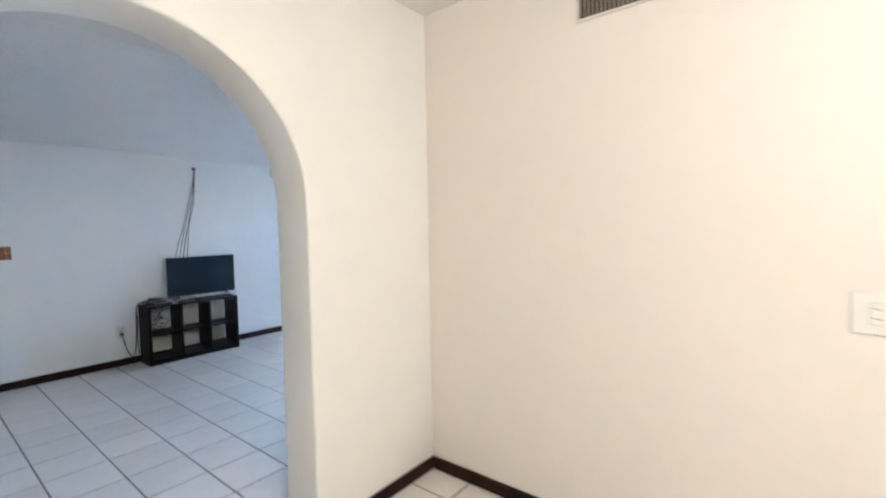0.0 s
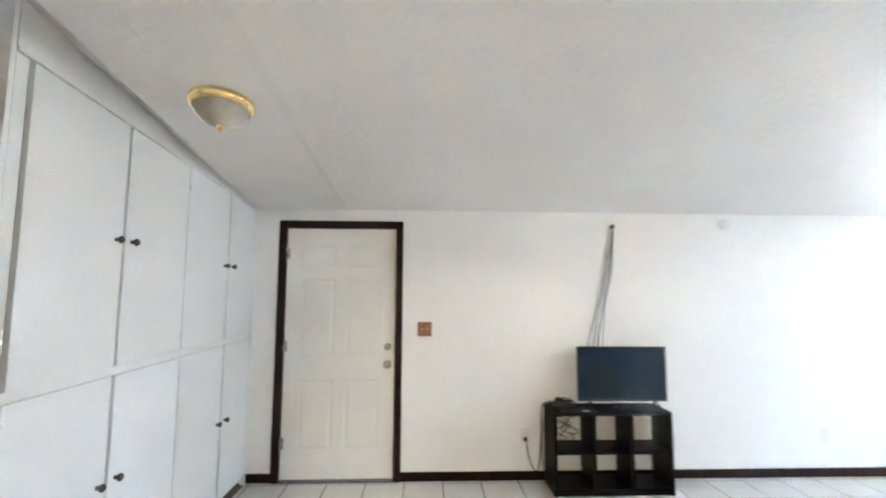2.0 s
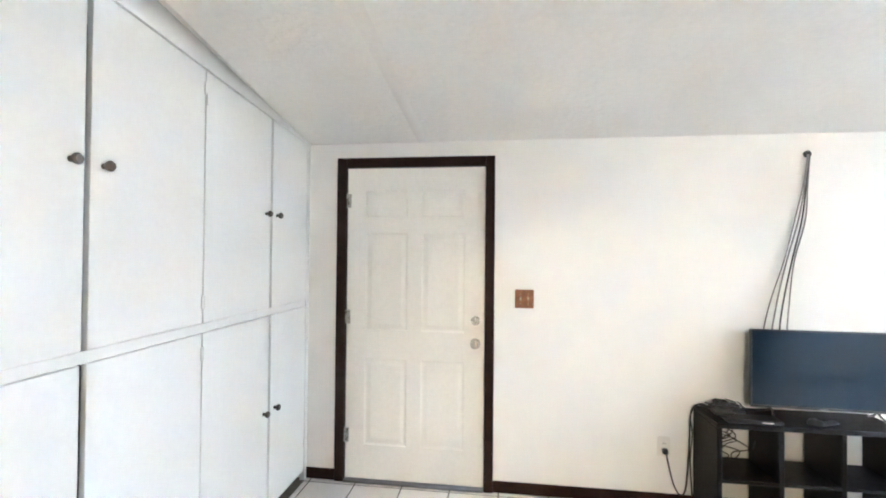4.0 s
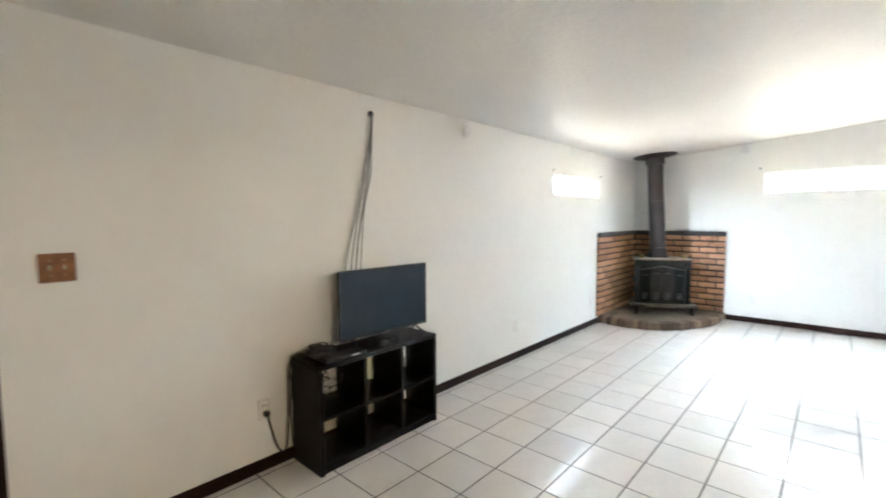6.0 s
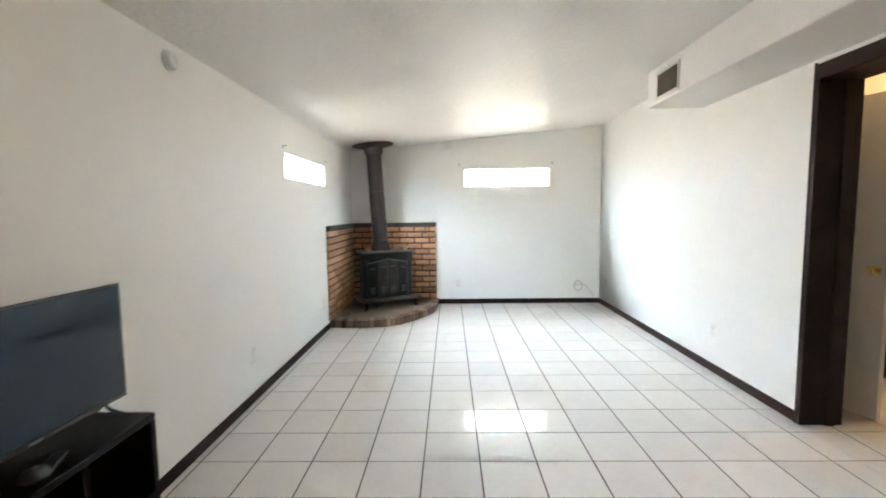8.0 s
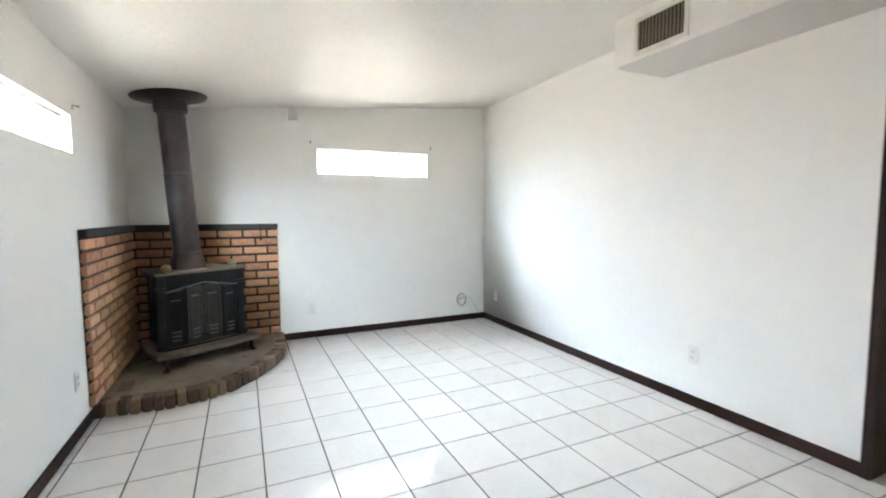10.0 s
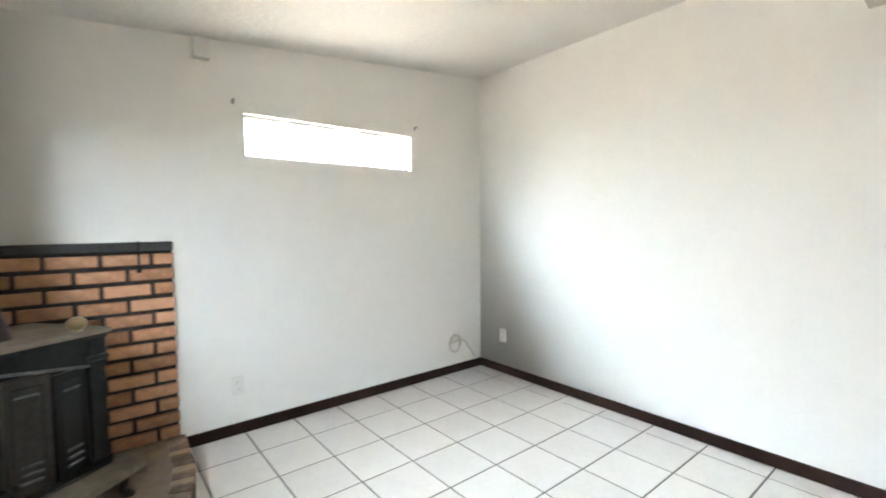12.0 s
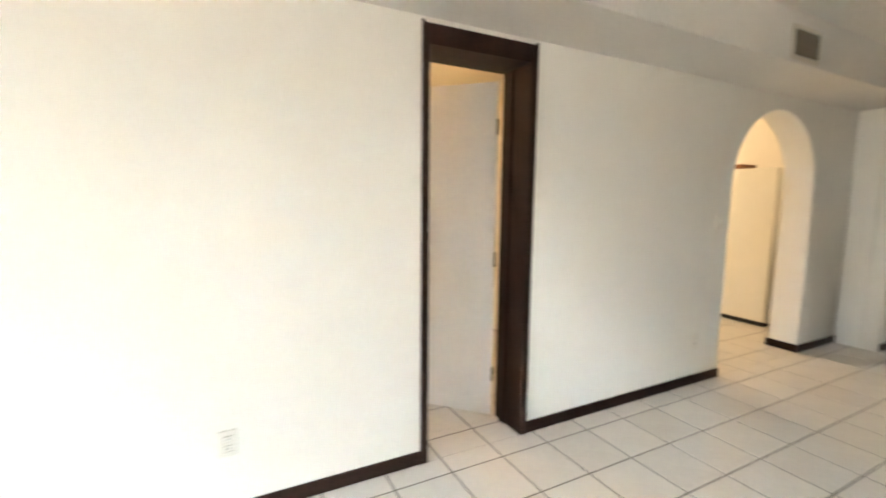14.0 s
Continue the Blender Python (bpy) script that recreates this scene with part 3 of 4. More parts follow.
# ---------------------------------------------------------------- closet along the west side
def closet():
    c = thing("built_in_closet", XC, 4.4, 0, "white painted built-in closet wall with eight flat doors", "closet")
    y0, y1 = 3.30, YN - 0.001
    R = lambda y: y - 4.4
    tops = lambda y: 2.225 + (5.02 - y) * 0.074

    def slab(name, a, b, z0, z1a, z1b, x0, x1, mat, parent, bev=0.0025):
        bm = bmesh.new()
        vs = [[bm.verts.new((x, R(y), z)) for y, z in ((a, z0), (b, z0), (b, z1b), (a, z1a))] for x in (x0, x1)]
        bm.faces.new(vs[0])
        bm.faces.new(vs[1][::-1])
        for i in range(4):
            bm.faces.new((vs[0][i], vs[0][(i + 1) % 4], vs[1][(i + 1) % 4], vs[1][i]))
        if bev:
            bmesh.ops.bevel(bm, geom=bm.edges[:], offset=bev, segments=2, affect="EDGES", profile=0.5)
        return part(name, bm, mat, parent)

    # carcass coloured near black, which paints the shade in the door gaps
    slab("body", y0 + 0.02, y1, 0.06, 2.20, 2.18, -0.62, -0.030, GAPDARK, c, 0)
    slab("side_panel", y0, y0 + 0.02, 0.0, ceil_z(y0) + lift(y0) + 0.01, ceil_z(y0 + 0.02) + lift(y0 + 0.02) + 0.01, -0.62, -0.003, CLOSET, c)
    slab("stile", y0 + 0.0205, 3.372, 0.0, tops(y0), tops(3.37), -0.03, -0.002, CLOSET, c)
    slab("stile", 5.47, y1, 0.0, tops(5.47) + 0.005, tops(y1) + 0.005, -0.03, 0.002, CLOSET, c)
    slab("kick_board", 3.373, 5.469, 0.0, 0.075, 0.075, -0.075, -0.062, DARKWOOD, c)
    slab("rail", 3.373, 5.469, 1.138, 1.178, 1.178, -0.03, -0.004, CLOSET, c)
    slab("rail", 3.373, 5.469, 0.062, 0.082, 0.082, -0.03, -0.006, CLOSET, c)
    cuts = [(3.390, 3.908), (3.931, 4.456), (4.463, 5.007), (5.031, 5.465)]
    for i, (a, b) in enumerate(cuts):
        right = i % 2 == 0
        for low, z0, za, zb in ((True, 0.086, 1.1365, 1.1365), (False, 1.1795, tops(a), tops(b))):
            proud = 0.0 if (i, low) != (0, False) else 0.004
            dr = slab("door", a, b, z0, za, zb, -0.022, proud, CLOSET, c)
            ky = R(b - 0.045 if right else a + 0.045)
            kz = (0.67 if low else 1.755) if i < 2 else (0.612 if low else 1.695)
            part("knob", lathe([(0.0, 0.0), (0.010, 0.0), (0.007, 0.010), (0.016, 0.018), (0.018, 0.026), (0.013, 0.033), (0.0, 0.034)], 16, Matrix.Translation((proud, ky, kz)) @ pose(0, 0, 0, 0, 90, 0)), KNOBM, dr, "dark bronze knob", True)
            hy = R(a + 0.004 if right else b - 0.004)
            for hz in ((0.25, 1.05) if low else (1.27, tops(a) - 0.12)):
                part("hinge", box(0.0, hy - 0.006, hz - 0.028, 0.007, hy + 0.006, hz + 0.028, 0.002), CLOSET, dr)
    # tapered board between the door heads and the lifted ceiling, with a thin bead along its foot
    bm = bmesh.new()
    rows = []
    for y in (y0 + 0.0205, y1):
        t = tops(y) + 0.004
        rows.append([bm.verts.new((x, R(y), z)) for x, z in ((-0.03, t), (0.006, t), (0.006, t + 0.012), (0.0, t + 0.018), (0.0, ceil_z(y) + lift(y) + 0.01), (-0.03, ceil_z(y) + lift(y) + 0.01))])
    bm.faces.new(rows[0])
    bm.faces.new(rows[1][::-1])
    for i in range(6):
        bm.faces.new((rows[0][i], rows[0][(i + 1) % 6], rows[1][(i + 1) % 6], rows[1][i]))
    part("fascia", bm, CLOSET, c)


closet()


# ---------------------------------------------------------------- television corner
def cube_shelf():
    s = thing("cube_shelf", 2.411, 5.345, 0, "black laminate cube shelf with six open compartments, worn edges", "shelf")
    w, d0, d1, h, t = 0.458, -0.143, 0.143, 0.611, 0.026
    part("side_panel", box(-w, d0, 0, -w + t, d1, h - t, 0.002), BLACKWOOD, s)
    part("side_panel", box(w - t, d0, 0, w, d1, h - t, 0.002), BLACKWOOD, s)
    part("top", box(-w, d0, h - t + 0.0005, w, d1, h, 0.003), BLACKWOOD, s)
    part("bottom", box(-w + t, d0, 0.03, w - t, d1, 0.03 + t, 0.002), BLACKWOOD, s)
    part("plinth", box(-w + t, d0 + 0.015, 0, w - t, d0 + 0.03, 0.0295), BLACKWOOD, s)
    for x in (-0.145, 0.145):
        part("divider", box(x - 0.012, d0 + 0.001, 0.0565, x + 0.012, d1, h - t, 0.0015), BLACKWOOD, s)
    for a, b in ((-w + t, -0.1575), (-0.1325, 0.1325), (0.1575, w - t)):
        part("shelf_board", box(a, d0 + 0.002, 0.302, b, d1, 0.320, 0.0015), BLACKWOOD, s)


cube_shelf()


def television():
    s = thing("television", 2.55, 5.352, 0.611, "flat black television, switched off, on two splayed feet", "television", rz=-1.5)
    w, z0, z1 = 0.3575, 0.050, 0.478
    part("back_case", box(-w + 0.004, -0.004, z0 + 0.004, w - 0.004, 0.022, z1 - 0.004, 0.006), BLACK, s)
    part("electronics_hump", box(-0.22, 0.022, z0 + 0.02, 0.22, 0.055, z0 + 0.25, 0.012), BLACK, s)
    fr = box(-w, -0.012, z0, w, -0.0045, z0 + 0.014, 0.002)
    box(-w, -0.012, z1 - 0.008, w, -0.0045, z1, 0.002, bm=fr)
    box(-w, -0.012, z0 + 0.0145, -w + 0.008, -0.0045, z1 - 0.0085, 0.002, bm=fr)
    box(w - 0.008, -0.012, z0 + 0.0145, w, -0.0045, z1 - 0.0085, 0.002, bm=fr)
    part("bezel", fr, BLACK, s, "thin black bezel")
    part("screen", box(-w + 0.0085, -0.0095, z0 + 0.0145, w - 0.0085, -0.0055, z1 - 0.0085), SCREEN, s, "dark glossy screen")
    part("badge", box(-0.022, -0.0135, z0 + 0.003, 0.022, -0.0122, z0 + 0.010), GREYPL, s, "small silver badge")
    for x in (-0.26, 0.26):
        f = tube([(x, 0.0, z0 + 0.01), (x + 0.01, -0.02, 0.03), (x + 0.02 * (1 if x > 0 else -1), -0.085, 0.006)], 0.006)
        join(f, tube([(x, 0.004, z0 + 0.01), (x + 0.01, 0.03, 0.03), (x + 0.02 * (1 if x > 0 else -1), 0.085, 0.006)], 0.006))
        part("foot", f, BLACK, s, "splayed black foot")


television()


def small_electronics():
    d = thing("media_player", 2.085, 5.385, 0.611, "small black media box with a tangle of adapters", "electronics")
    part("case", box(-0.075, -0.055, 0, 0.075, 0.055, 0.034, 0.006, 2), BLACK, d)
    part("front_light", box(-0.02, -0.0565, 0.014, 0.02, -0.0553, 0.018), GREYPL, d, "grey indicator strip")
    a = thing("power_adapter", 2.06, 5.40, 0.645, "black power adapter block lying on a media box", "adapter")
    part("block", box(-0.035, -0.025, 0, 0.035, 0.025, 0.03, 0.008, 2), BLACK, a)
    part("lead", tube([(0.035, 0, 0.012), (0.07, 0.03, 0.004), (0.11, 0.05, -0.02), (0.16, 0.04, -0.03)], 0.003), WIRE, a)
    b = thing("disc_player", 2.16, 5.262, 0.611, "slim black disc player at the front edge of the shelf", "player")
    part("case", box(-0.145, -0.045, 0, 0.125, 0.05, 0.022, 0.004), BLACK, b)
    part("label_strip", box(0.02, -0.0462, 0.007, 0.075, -0.0452, 0.014), IVORY, b, "pale label strip")
    c = thing("set_top_box", 2.02, 5.30, 0.633, "flat black box with rounded corners stacked on a player", "electronics")
    part("case", box(-0.045, -0.04, 0, 0.05, 0.035, 0.016, 0.006, 2), BLACK, c)
    m = thing("game_mouse", 2.46, 5.262, 0.611, "small black puck-shaped remote on the shelf", "remote")
    part("shell", lathe([(0.0, 0.0), (0.036, 0.0), (0.038, 0.008), (0.030, 0.022), (0.014, 0.029), (0.0, 0.030)], 20), BLACK, m, smooth=True)
    part("button", lathe([(0.0, 0.029), (0.008, 0.029), (0.006, 0.032), (0.0, 0.0325)], 12), GREYPL, m, smooth=True)
    r = thing("remote_control", 2.52, 5.270, 0.611, "slim black remote control lying on the shelf", "remote", rz=25)
    part("body", box(-0.055, -0.018, 0, 0.07, 0.018, 0.014, 0.005, 2), BLACK, r)


small_electronics()


def cable(name, pts, r, mat, label):
    return tagged(part(name, tube(pts, r), mat, smooth=True), label, "cable")


random.seed(4)
for k, (dx, m, r) in enumerate(((-0.25, WIREG, 0.0035), (-0.205, WIREG, 0.004), (-0.165, WIRE, 0.0042), (-0.125, WIREG, 0.0038))):
    pts = [(2.574 + 0.004 * k, YN - 0.010, 2.08), (2.572 + 0.004 * k + dx * 0.10, YN - 0.014, 1.90), (2.568 + dx * 0.26 + 0.006 * k, YN - 0.014 - 0.003 * k, 1.70),
           (2.568 + dx * 0.50 - 0.008 * (k % 2), YN - 0.018, 1.46), (2.572 + dx * 0.82, YN - 0.022, 1.22), (2.574 + dx, YN - 0.035, 1.02), (2.56 + dx * 0.9, YN - 0.07, 0.85)]
    cable("hanging_cable", pts, r, m, "thin cable hanging from a wall hole to the television")
hole = thing("cable_grommet", 2.577, YN, 2.083, "small black grommet where cables leave the wall", "grommet")
part("ring", lathe([(0.009, 0.0), (0.021, 0.0), (0.020, 0.008), (0.011, 0.012), (0.009, 0.010)], 18, pose(0, 0, 0, 90, 0, 0)), BLACK, hole, smooth=True)
cable("power_cable", [(1.797, YN - 0.035, 0.335), (1.81, YN - 0.04, 0.26), (1.835, YN - 0.05, 0.15), (1.87, YN - 0.05, 0.095), (1.905, YN - 0.04, 0.13), (1.925, YN - 0.035, 0.35), (1.930, YN - 0.05, 0.58), (1.965, YN - 0.09, 0.64), (2.02, YN - 0.10, 0.622)], 0.0045, WIRE, "black power cable plugged into the wall outlet")
cable("power_cable", [(1.932, YN - 0.06, 0.10), (1.925, YN - 0.05, 0.30), (1.935, YN - 0.055, 0.45), (1.922, YN - 0.06, 0.56), (1.95, YN - 0.08, 0.632), (2.0, YN - 0.10, 0.628)], 0.004, WIRE, "black cable looped behind the shelf")
for k in range(5):
    a = random.uniform(2.0, 2.10)
    pts = [(a + random.uniform(-0.02, 0.02), YN - 0.10, 0.585)] + [(a + random.uniform(-0.04, 0.13), YN - 0.05 - random.uniform(0, 0.08), 0.55 - 0.045 * j) for j in range(5)] + [(a + 0.05, YN - 0.08, 0.325)]
    cable("tangled_cable", pts, 0.0032, WIRE, "thin black cable tangled in a shelf compartment")
cable("tangled_cable", [(2.40, YN - 0.09, 0.56), (2.34, YN - 0.08, 0.50), (2.27, YN - 0.085, 0.47), (2.24, YN - 0.09, 0.40)], 0.0035, WIRE, "thin black cable hanging behind a shelf compartment")


for k in range(6):
    a0 = random.uniform(0, 6)
    cx, cy = 2.03 + 0.022 * k, YN - 0.105 - 0.02 * (k % 3)
    pts = [(cx + 0.05 * math.cos(a0 + 1.1 * j) * random.uniform(0.6, 1.2), cy + 0.03 * math.sin(a0 + 1.1 * j), 0.640 + 0.012 * random.random() + 0.005 * j) for j in range(6)]
    cable("tangled_cable", pts, 0.0035, WIRE, "thin black cable heaped on a media box")


# ---------------------------------------------------------------- plates on the walls
def plate(kind, u, z, wall, plug=False):
    """Wall plate on the north, east, south or kitchen wall."""
    m = {"n": pose(u, YN, z), "s": pose(u, YS, z, 0, 0, 180), "e": pose(XE, u, z, 0, 0, -90), "k": pose(KX1, u, z, 0, 0, -90)}[wall]
    if kind == "outlet":
        d = new("wall_outlet")
        tagged(d, "ivory duplex outlet with a black plug in it" if plug else "ivory duplex wall outlet low on the wall", "outlet")
        part("plate", box(-0.036, -0.0065, -0.058, 0.036, -0.0003, 0.058, 0.003, 2), IVORY, d)
        for s in (-0.02, 0.02):
            f = part("socket", box(-0.017, -0.010, s - 0.014, 0.017, -0.0066, s + 0.014, 0.004, 2), IVORY, d)
            for x in (-0.006, 0.006):
                part("slot", box(x - 0.0012, -0.0108, s - 0.004, x + 0.0012, -0.0101, s + 0.005), SLOT, f)
        if plug:
            part("plug", box(-0.014, -0.040, -0.036, 0.014, -0.0105, -0.008, 0.005, 2), BLACK, d, "black plug")
    elif kind == "blank":
        d = tagged(new("wall_plate"), "ivory cover plate low on the wall", "wall plate")
        part("plate", box(-0.036, -0.0065, -0.058, 0.036, -0.0003, 0.058, 0.003, 2), IVORY, d)
        for s in (-0.042, 0.042):
            part("screw", lathe([(0.0, 0.0066), (0.003, 0.0066), (0.0025, 0.008), (0.0, 0.008)], 10, pose(0, 0, s, 90, 0, 0)), GREYPL, d)
    elif kind == "switch":
        d = tagged(new("light_switch"), "ivory toggle light switch on the white wall", "switch")
        part("plate", box(-0.036, -0.0065, -0.058, 0.036, -0.0003, 0.058, 0.003, 2), IVORY, d)
        part("toggle", box(-0.005, -0.018, -0.004, 0.005, -0.0066, 0.016, 0.002), IVORY, d)
    elif kind == "brown":
        d = tagged(new("light_switch"), "brown wooden double switch plate with two ivory toggles", "switch")
        part("plate", box(-0.058, -0.009, -0.058, 0.058, -0.0003, 0.058, 0.004, 2), BROWNPLATE, d)
        for x in (-0.023, 0.023):
            part("toggle", box(x - 0.005, -0.021, -0.010, x + 0.005, -0.0091, 0.012, 0.002), OLDBRASS, d)
            for s in (-0.03, 0.03):
                part("screw", lathe([(0.0, 0.0091), (0.0035, 0.0091), (0.003, 0.0105), (0.0, 0.0105)], 10, pose(x, 0, s, 90, 0, 0)), OLDBRASS, d)
    else:
        d = tagged(new("wall_outlet"), "wide ivory double-gang outlet plate on the kitchen wall", "outlet")
        part("plate", box(-0.060, -0.0075, -0.066, 0.060, -0.0003, 0.066, 0.004, 2), IVORY, d)
        part("insert", box(-0.018, -0.0105, -0.034, 0.018, -0.0076, 0.034, 0.003, 2), IVORY, d)
        for s in (-0.015, 0.015):
            for x in (-0.006, 0.006):
                part("slot", box(x - 0.003, -0.0112, s - 0.002, x + 0.003, -0.0106, s + 0.002), SLOT, d)
    d.matrix_world = m


plate("outlet", 1.797, 0.352, "n", True)
plate("blank", 4.335, 0.332, "n")
plate("outlet", 6.09, 0.33, "n")
plate("outlet", 3.985, 0.302, "e")
plate("outlet", 7.355, 0.325, "s")
plate("outlet", 4.875, 0.345, "s")
plate("outlet", 1.769, 0.332, "s")
plate("switch", 1.598, 1.21, "s")
plate("brown", 0.971, 1.211, "n")
plate("double", -0.085, 1.084, "k")

sd = thing("smoke_detector", 3.568, YN, 2.110, "round white smoke detector high on the wall", "smoke detector")
part("base", lathe([(0.0, 0.0005), (0.052, 0.0005), (0.052, 0.012), (0.0, 0.012)], 28, pose(0, 0, 0, 90, 0, 0)), WHITEPL, sd, smooth=True)
part("cover", lathe([(0.047, 0.0122), (0.045, 0.026), (0.036, 0.034), (0.018, 0.034), (0.014, 0.030), (0.0, 0.030)], 28, pose(0, 0, 0, 90, 0, 0)), WHITEPL, sd, smooth=True)
ms = thing("motion_sensor", XE, 4.125, 2.262, "small white box sensor under the ceiling", "sensor")
part("case", box(-0.060, -0.042, -0.055, -0.0005, 0.042, 0.055, 0.006, 2), WHITEPL, ms)
part("lens", box(-0.0645, -0.024, -0.034, -0.0602, 0.024, 0.012, 0.002), IVORY, ms)
for u, z, w in ((3.96, 2.005, "e"), (2.645, 2.015, "e"), (5.06, 1.905, "n"), (6.33, 1.915, "n")):
    br = tagged(new("curtain_bracket"), "small bent metal curtain rod bracket beside the window", "bracket")
    part("back_plate", box(-0.006, -0.003, -0.015, 0.006, -0.0003, 0.015, 0.001), GREYPL, br)
    part("hook", tube([(0, -0.003, 0.008), (0, -0.02, 0.009), (0, -0.03, 0.004), (0, -0.032, 0.012)], 0.003), GREYPL, br)
    br.matrix_world = pose(XE, u, z, 0, 0, -90) if w == "e" else pose(u, YN, z)
coil = [(XE - 0.012 - 0.004 * math.sin(3 * a), 2.254 + (0.058 + 0.006 * math.sin(2.3 * a)) * math.cos(a), 0.255 + (0.070 + 0.005 * math.cos(1.7 * a)) * math.sin(a)) for a in [i * 0.7 for i in range(28)]]
coil += [(XE - 0.014, 2.18, 0.275), (XE - 0.012, 2.10, 0.20), (XE - 0.012, 2.03, 0.10)]
cable("coiled_cable", coil, 0.0075, WIREW, "coil of white coaxial cable hanging low on the wall")


# ---------------------------------------------------------------- vents
def vent(m, w, h, label, blades=13, b=0.028):
    v = tagged(new("air_vent"), label, "air vent")
    fr = box(-w / 2, -0.010, -h / 2, w / 2, -0.0005, -h / 2 + b, 0.003)
    box(-w / 2, -0.010, h / 2 - b, w / 2, -0.0005, h / 2, 0.003, bm=fr)
    box(-w / 2, -0.010, -h / 2 + b, -w / 2 + b, -0.0005, h / 2 - b, 0.003, bm=fr)
    box(w / 2 - b, -0.010, -h / 2 + b, w / 2, -0.0005, h / 2 - b, 0.003, bm=fr)
    part("frame", fr, VENTM, v, "off-white painted frame")
    # flat dark sheet on the face paints the shade between the slats
    part("backing", box(-w / 2 + b, -0.0022, -h / 2 + b, w / 2 - b, -0.0006, h / 2 - b), DUCT, v, "dark sheet in place of the shaded duct")
    n = blades
    me = mesh("slat", box(-0.003, -0.006, -h / 2 + b, 0.003, 0.006, h / 2 - b), VENTD)
    for i in range(n):
        o = new("slat", me)
        o.parent = v
        o.matrix_local = pose(-w / 2 + b + (i + 0.5) * (w - 2 * b) / n, -0.0085, 0, 0, 0, 24)
    v.matrix_world = m
    return v


vent(pose(4.83, 2.405, 2.33, 0, 0, 180), 0.36, 0.222, "off-white air vent with vertical slats on the duct box")
vent(pose(1.645, 2.405, 2.31, 0, 0, 180), 0.33, 0.20, "off-white air vent with vertical slats above the arch")
vent(pose(KX1, 0.62, 2.328, 0, 0, -90), 0.47, 0.205, "tan metal air vent with narrow vertical slats", 26, 0.012)


# ---------------------------------------------------------------- ceiling lamp by the entry
def dome_lamp(x, y, z, tilt, label):
    d = tagged(new("ceiling_lamp"), label, "ceiling lamp")
    part("rim", lathe([(0.0, 0.0), (0.134, 0.0), (0.139, -0.010), (0.137, -0.026), (0.128, -0.036), (0.118, -0.040), (0.113, -0.034), (0.0, -0.030)], 40), BRASS, d, "polished brass rim", True)
    part("shade", lathe([(0.114, -0.036), (0.110, -0.055), (0.096, -0.080), (0.069, -0.102), (0.037, -0.115), (0.010, -0.119), (0.0, -0.119)], 40), FROST, d, "frosted ribbed glass bowl", True)
    part("finial", lathe([(0.0, -0.118), (0.016, -0.119), (0.013, -0.125), (0.006, -0.130), (0.010, -0.138), (0.006, -0.146), (0.0, -0.149)], 16), BRASS, d, "brass finial", True)
    d.matrix_world = pose(x, y, z, tilt, 0, 0)
    return d


dome_lamp(0.065, 3.74, ceil_z(3.74) - 0.001, -5.2, "brass-rimmed frosted glass dome lamp, off, on the ceiling")
dome_lamp(0.45, -0.75, KZ - 0.001, 0, "brass-rimmed glass dome lamp, lit, on the kitchen ceiling")


# ---------------------------------------------------------------- corner hearth
BTH = 1.190                     # height of the brick panels
PX0, PY0 = 6.272, 4.298         # their free ends


def hearth_outline():
    pts = [(6.312, YN - 0.001), (6.288, 5.30), (6.283, 5.10), (6.315, 4.90), (6.42, 4.72), (6.60, 4.555), (6.80, 4.43), (7.02, 4.33), (7.25, 4.285), (XE - 0.001, 4.275)]
    return pts


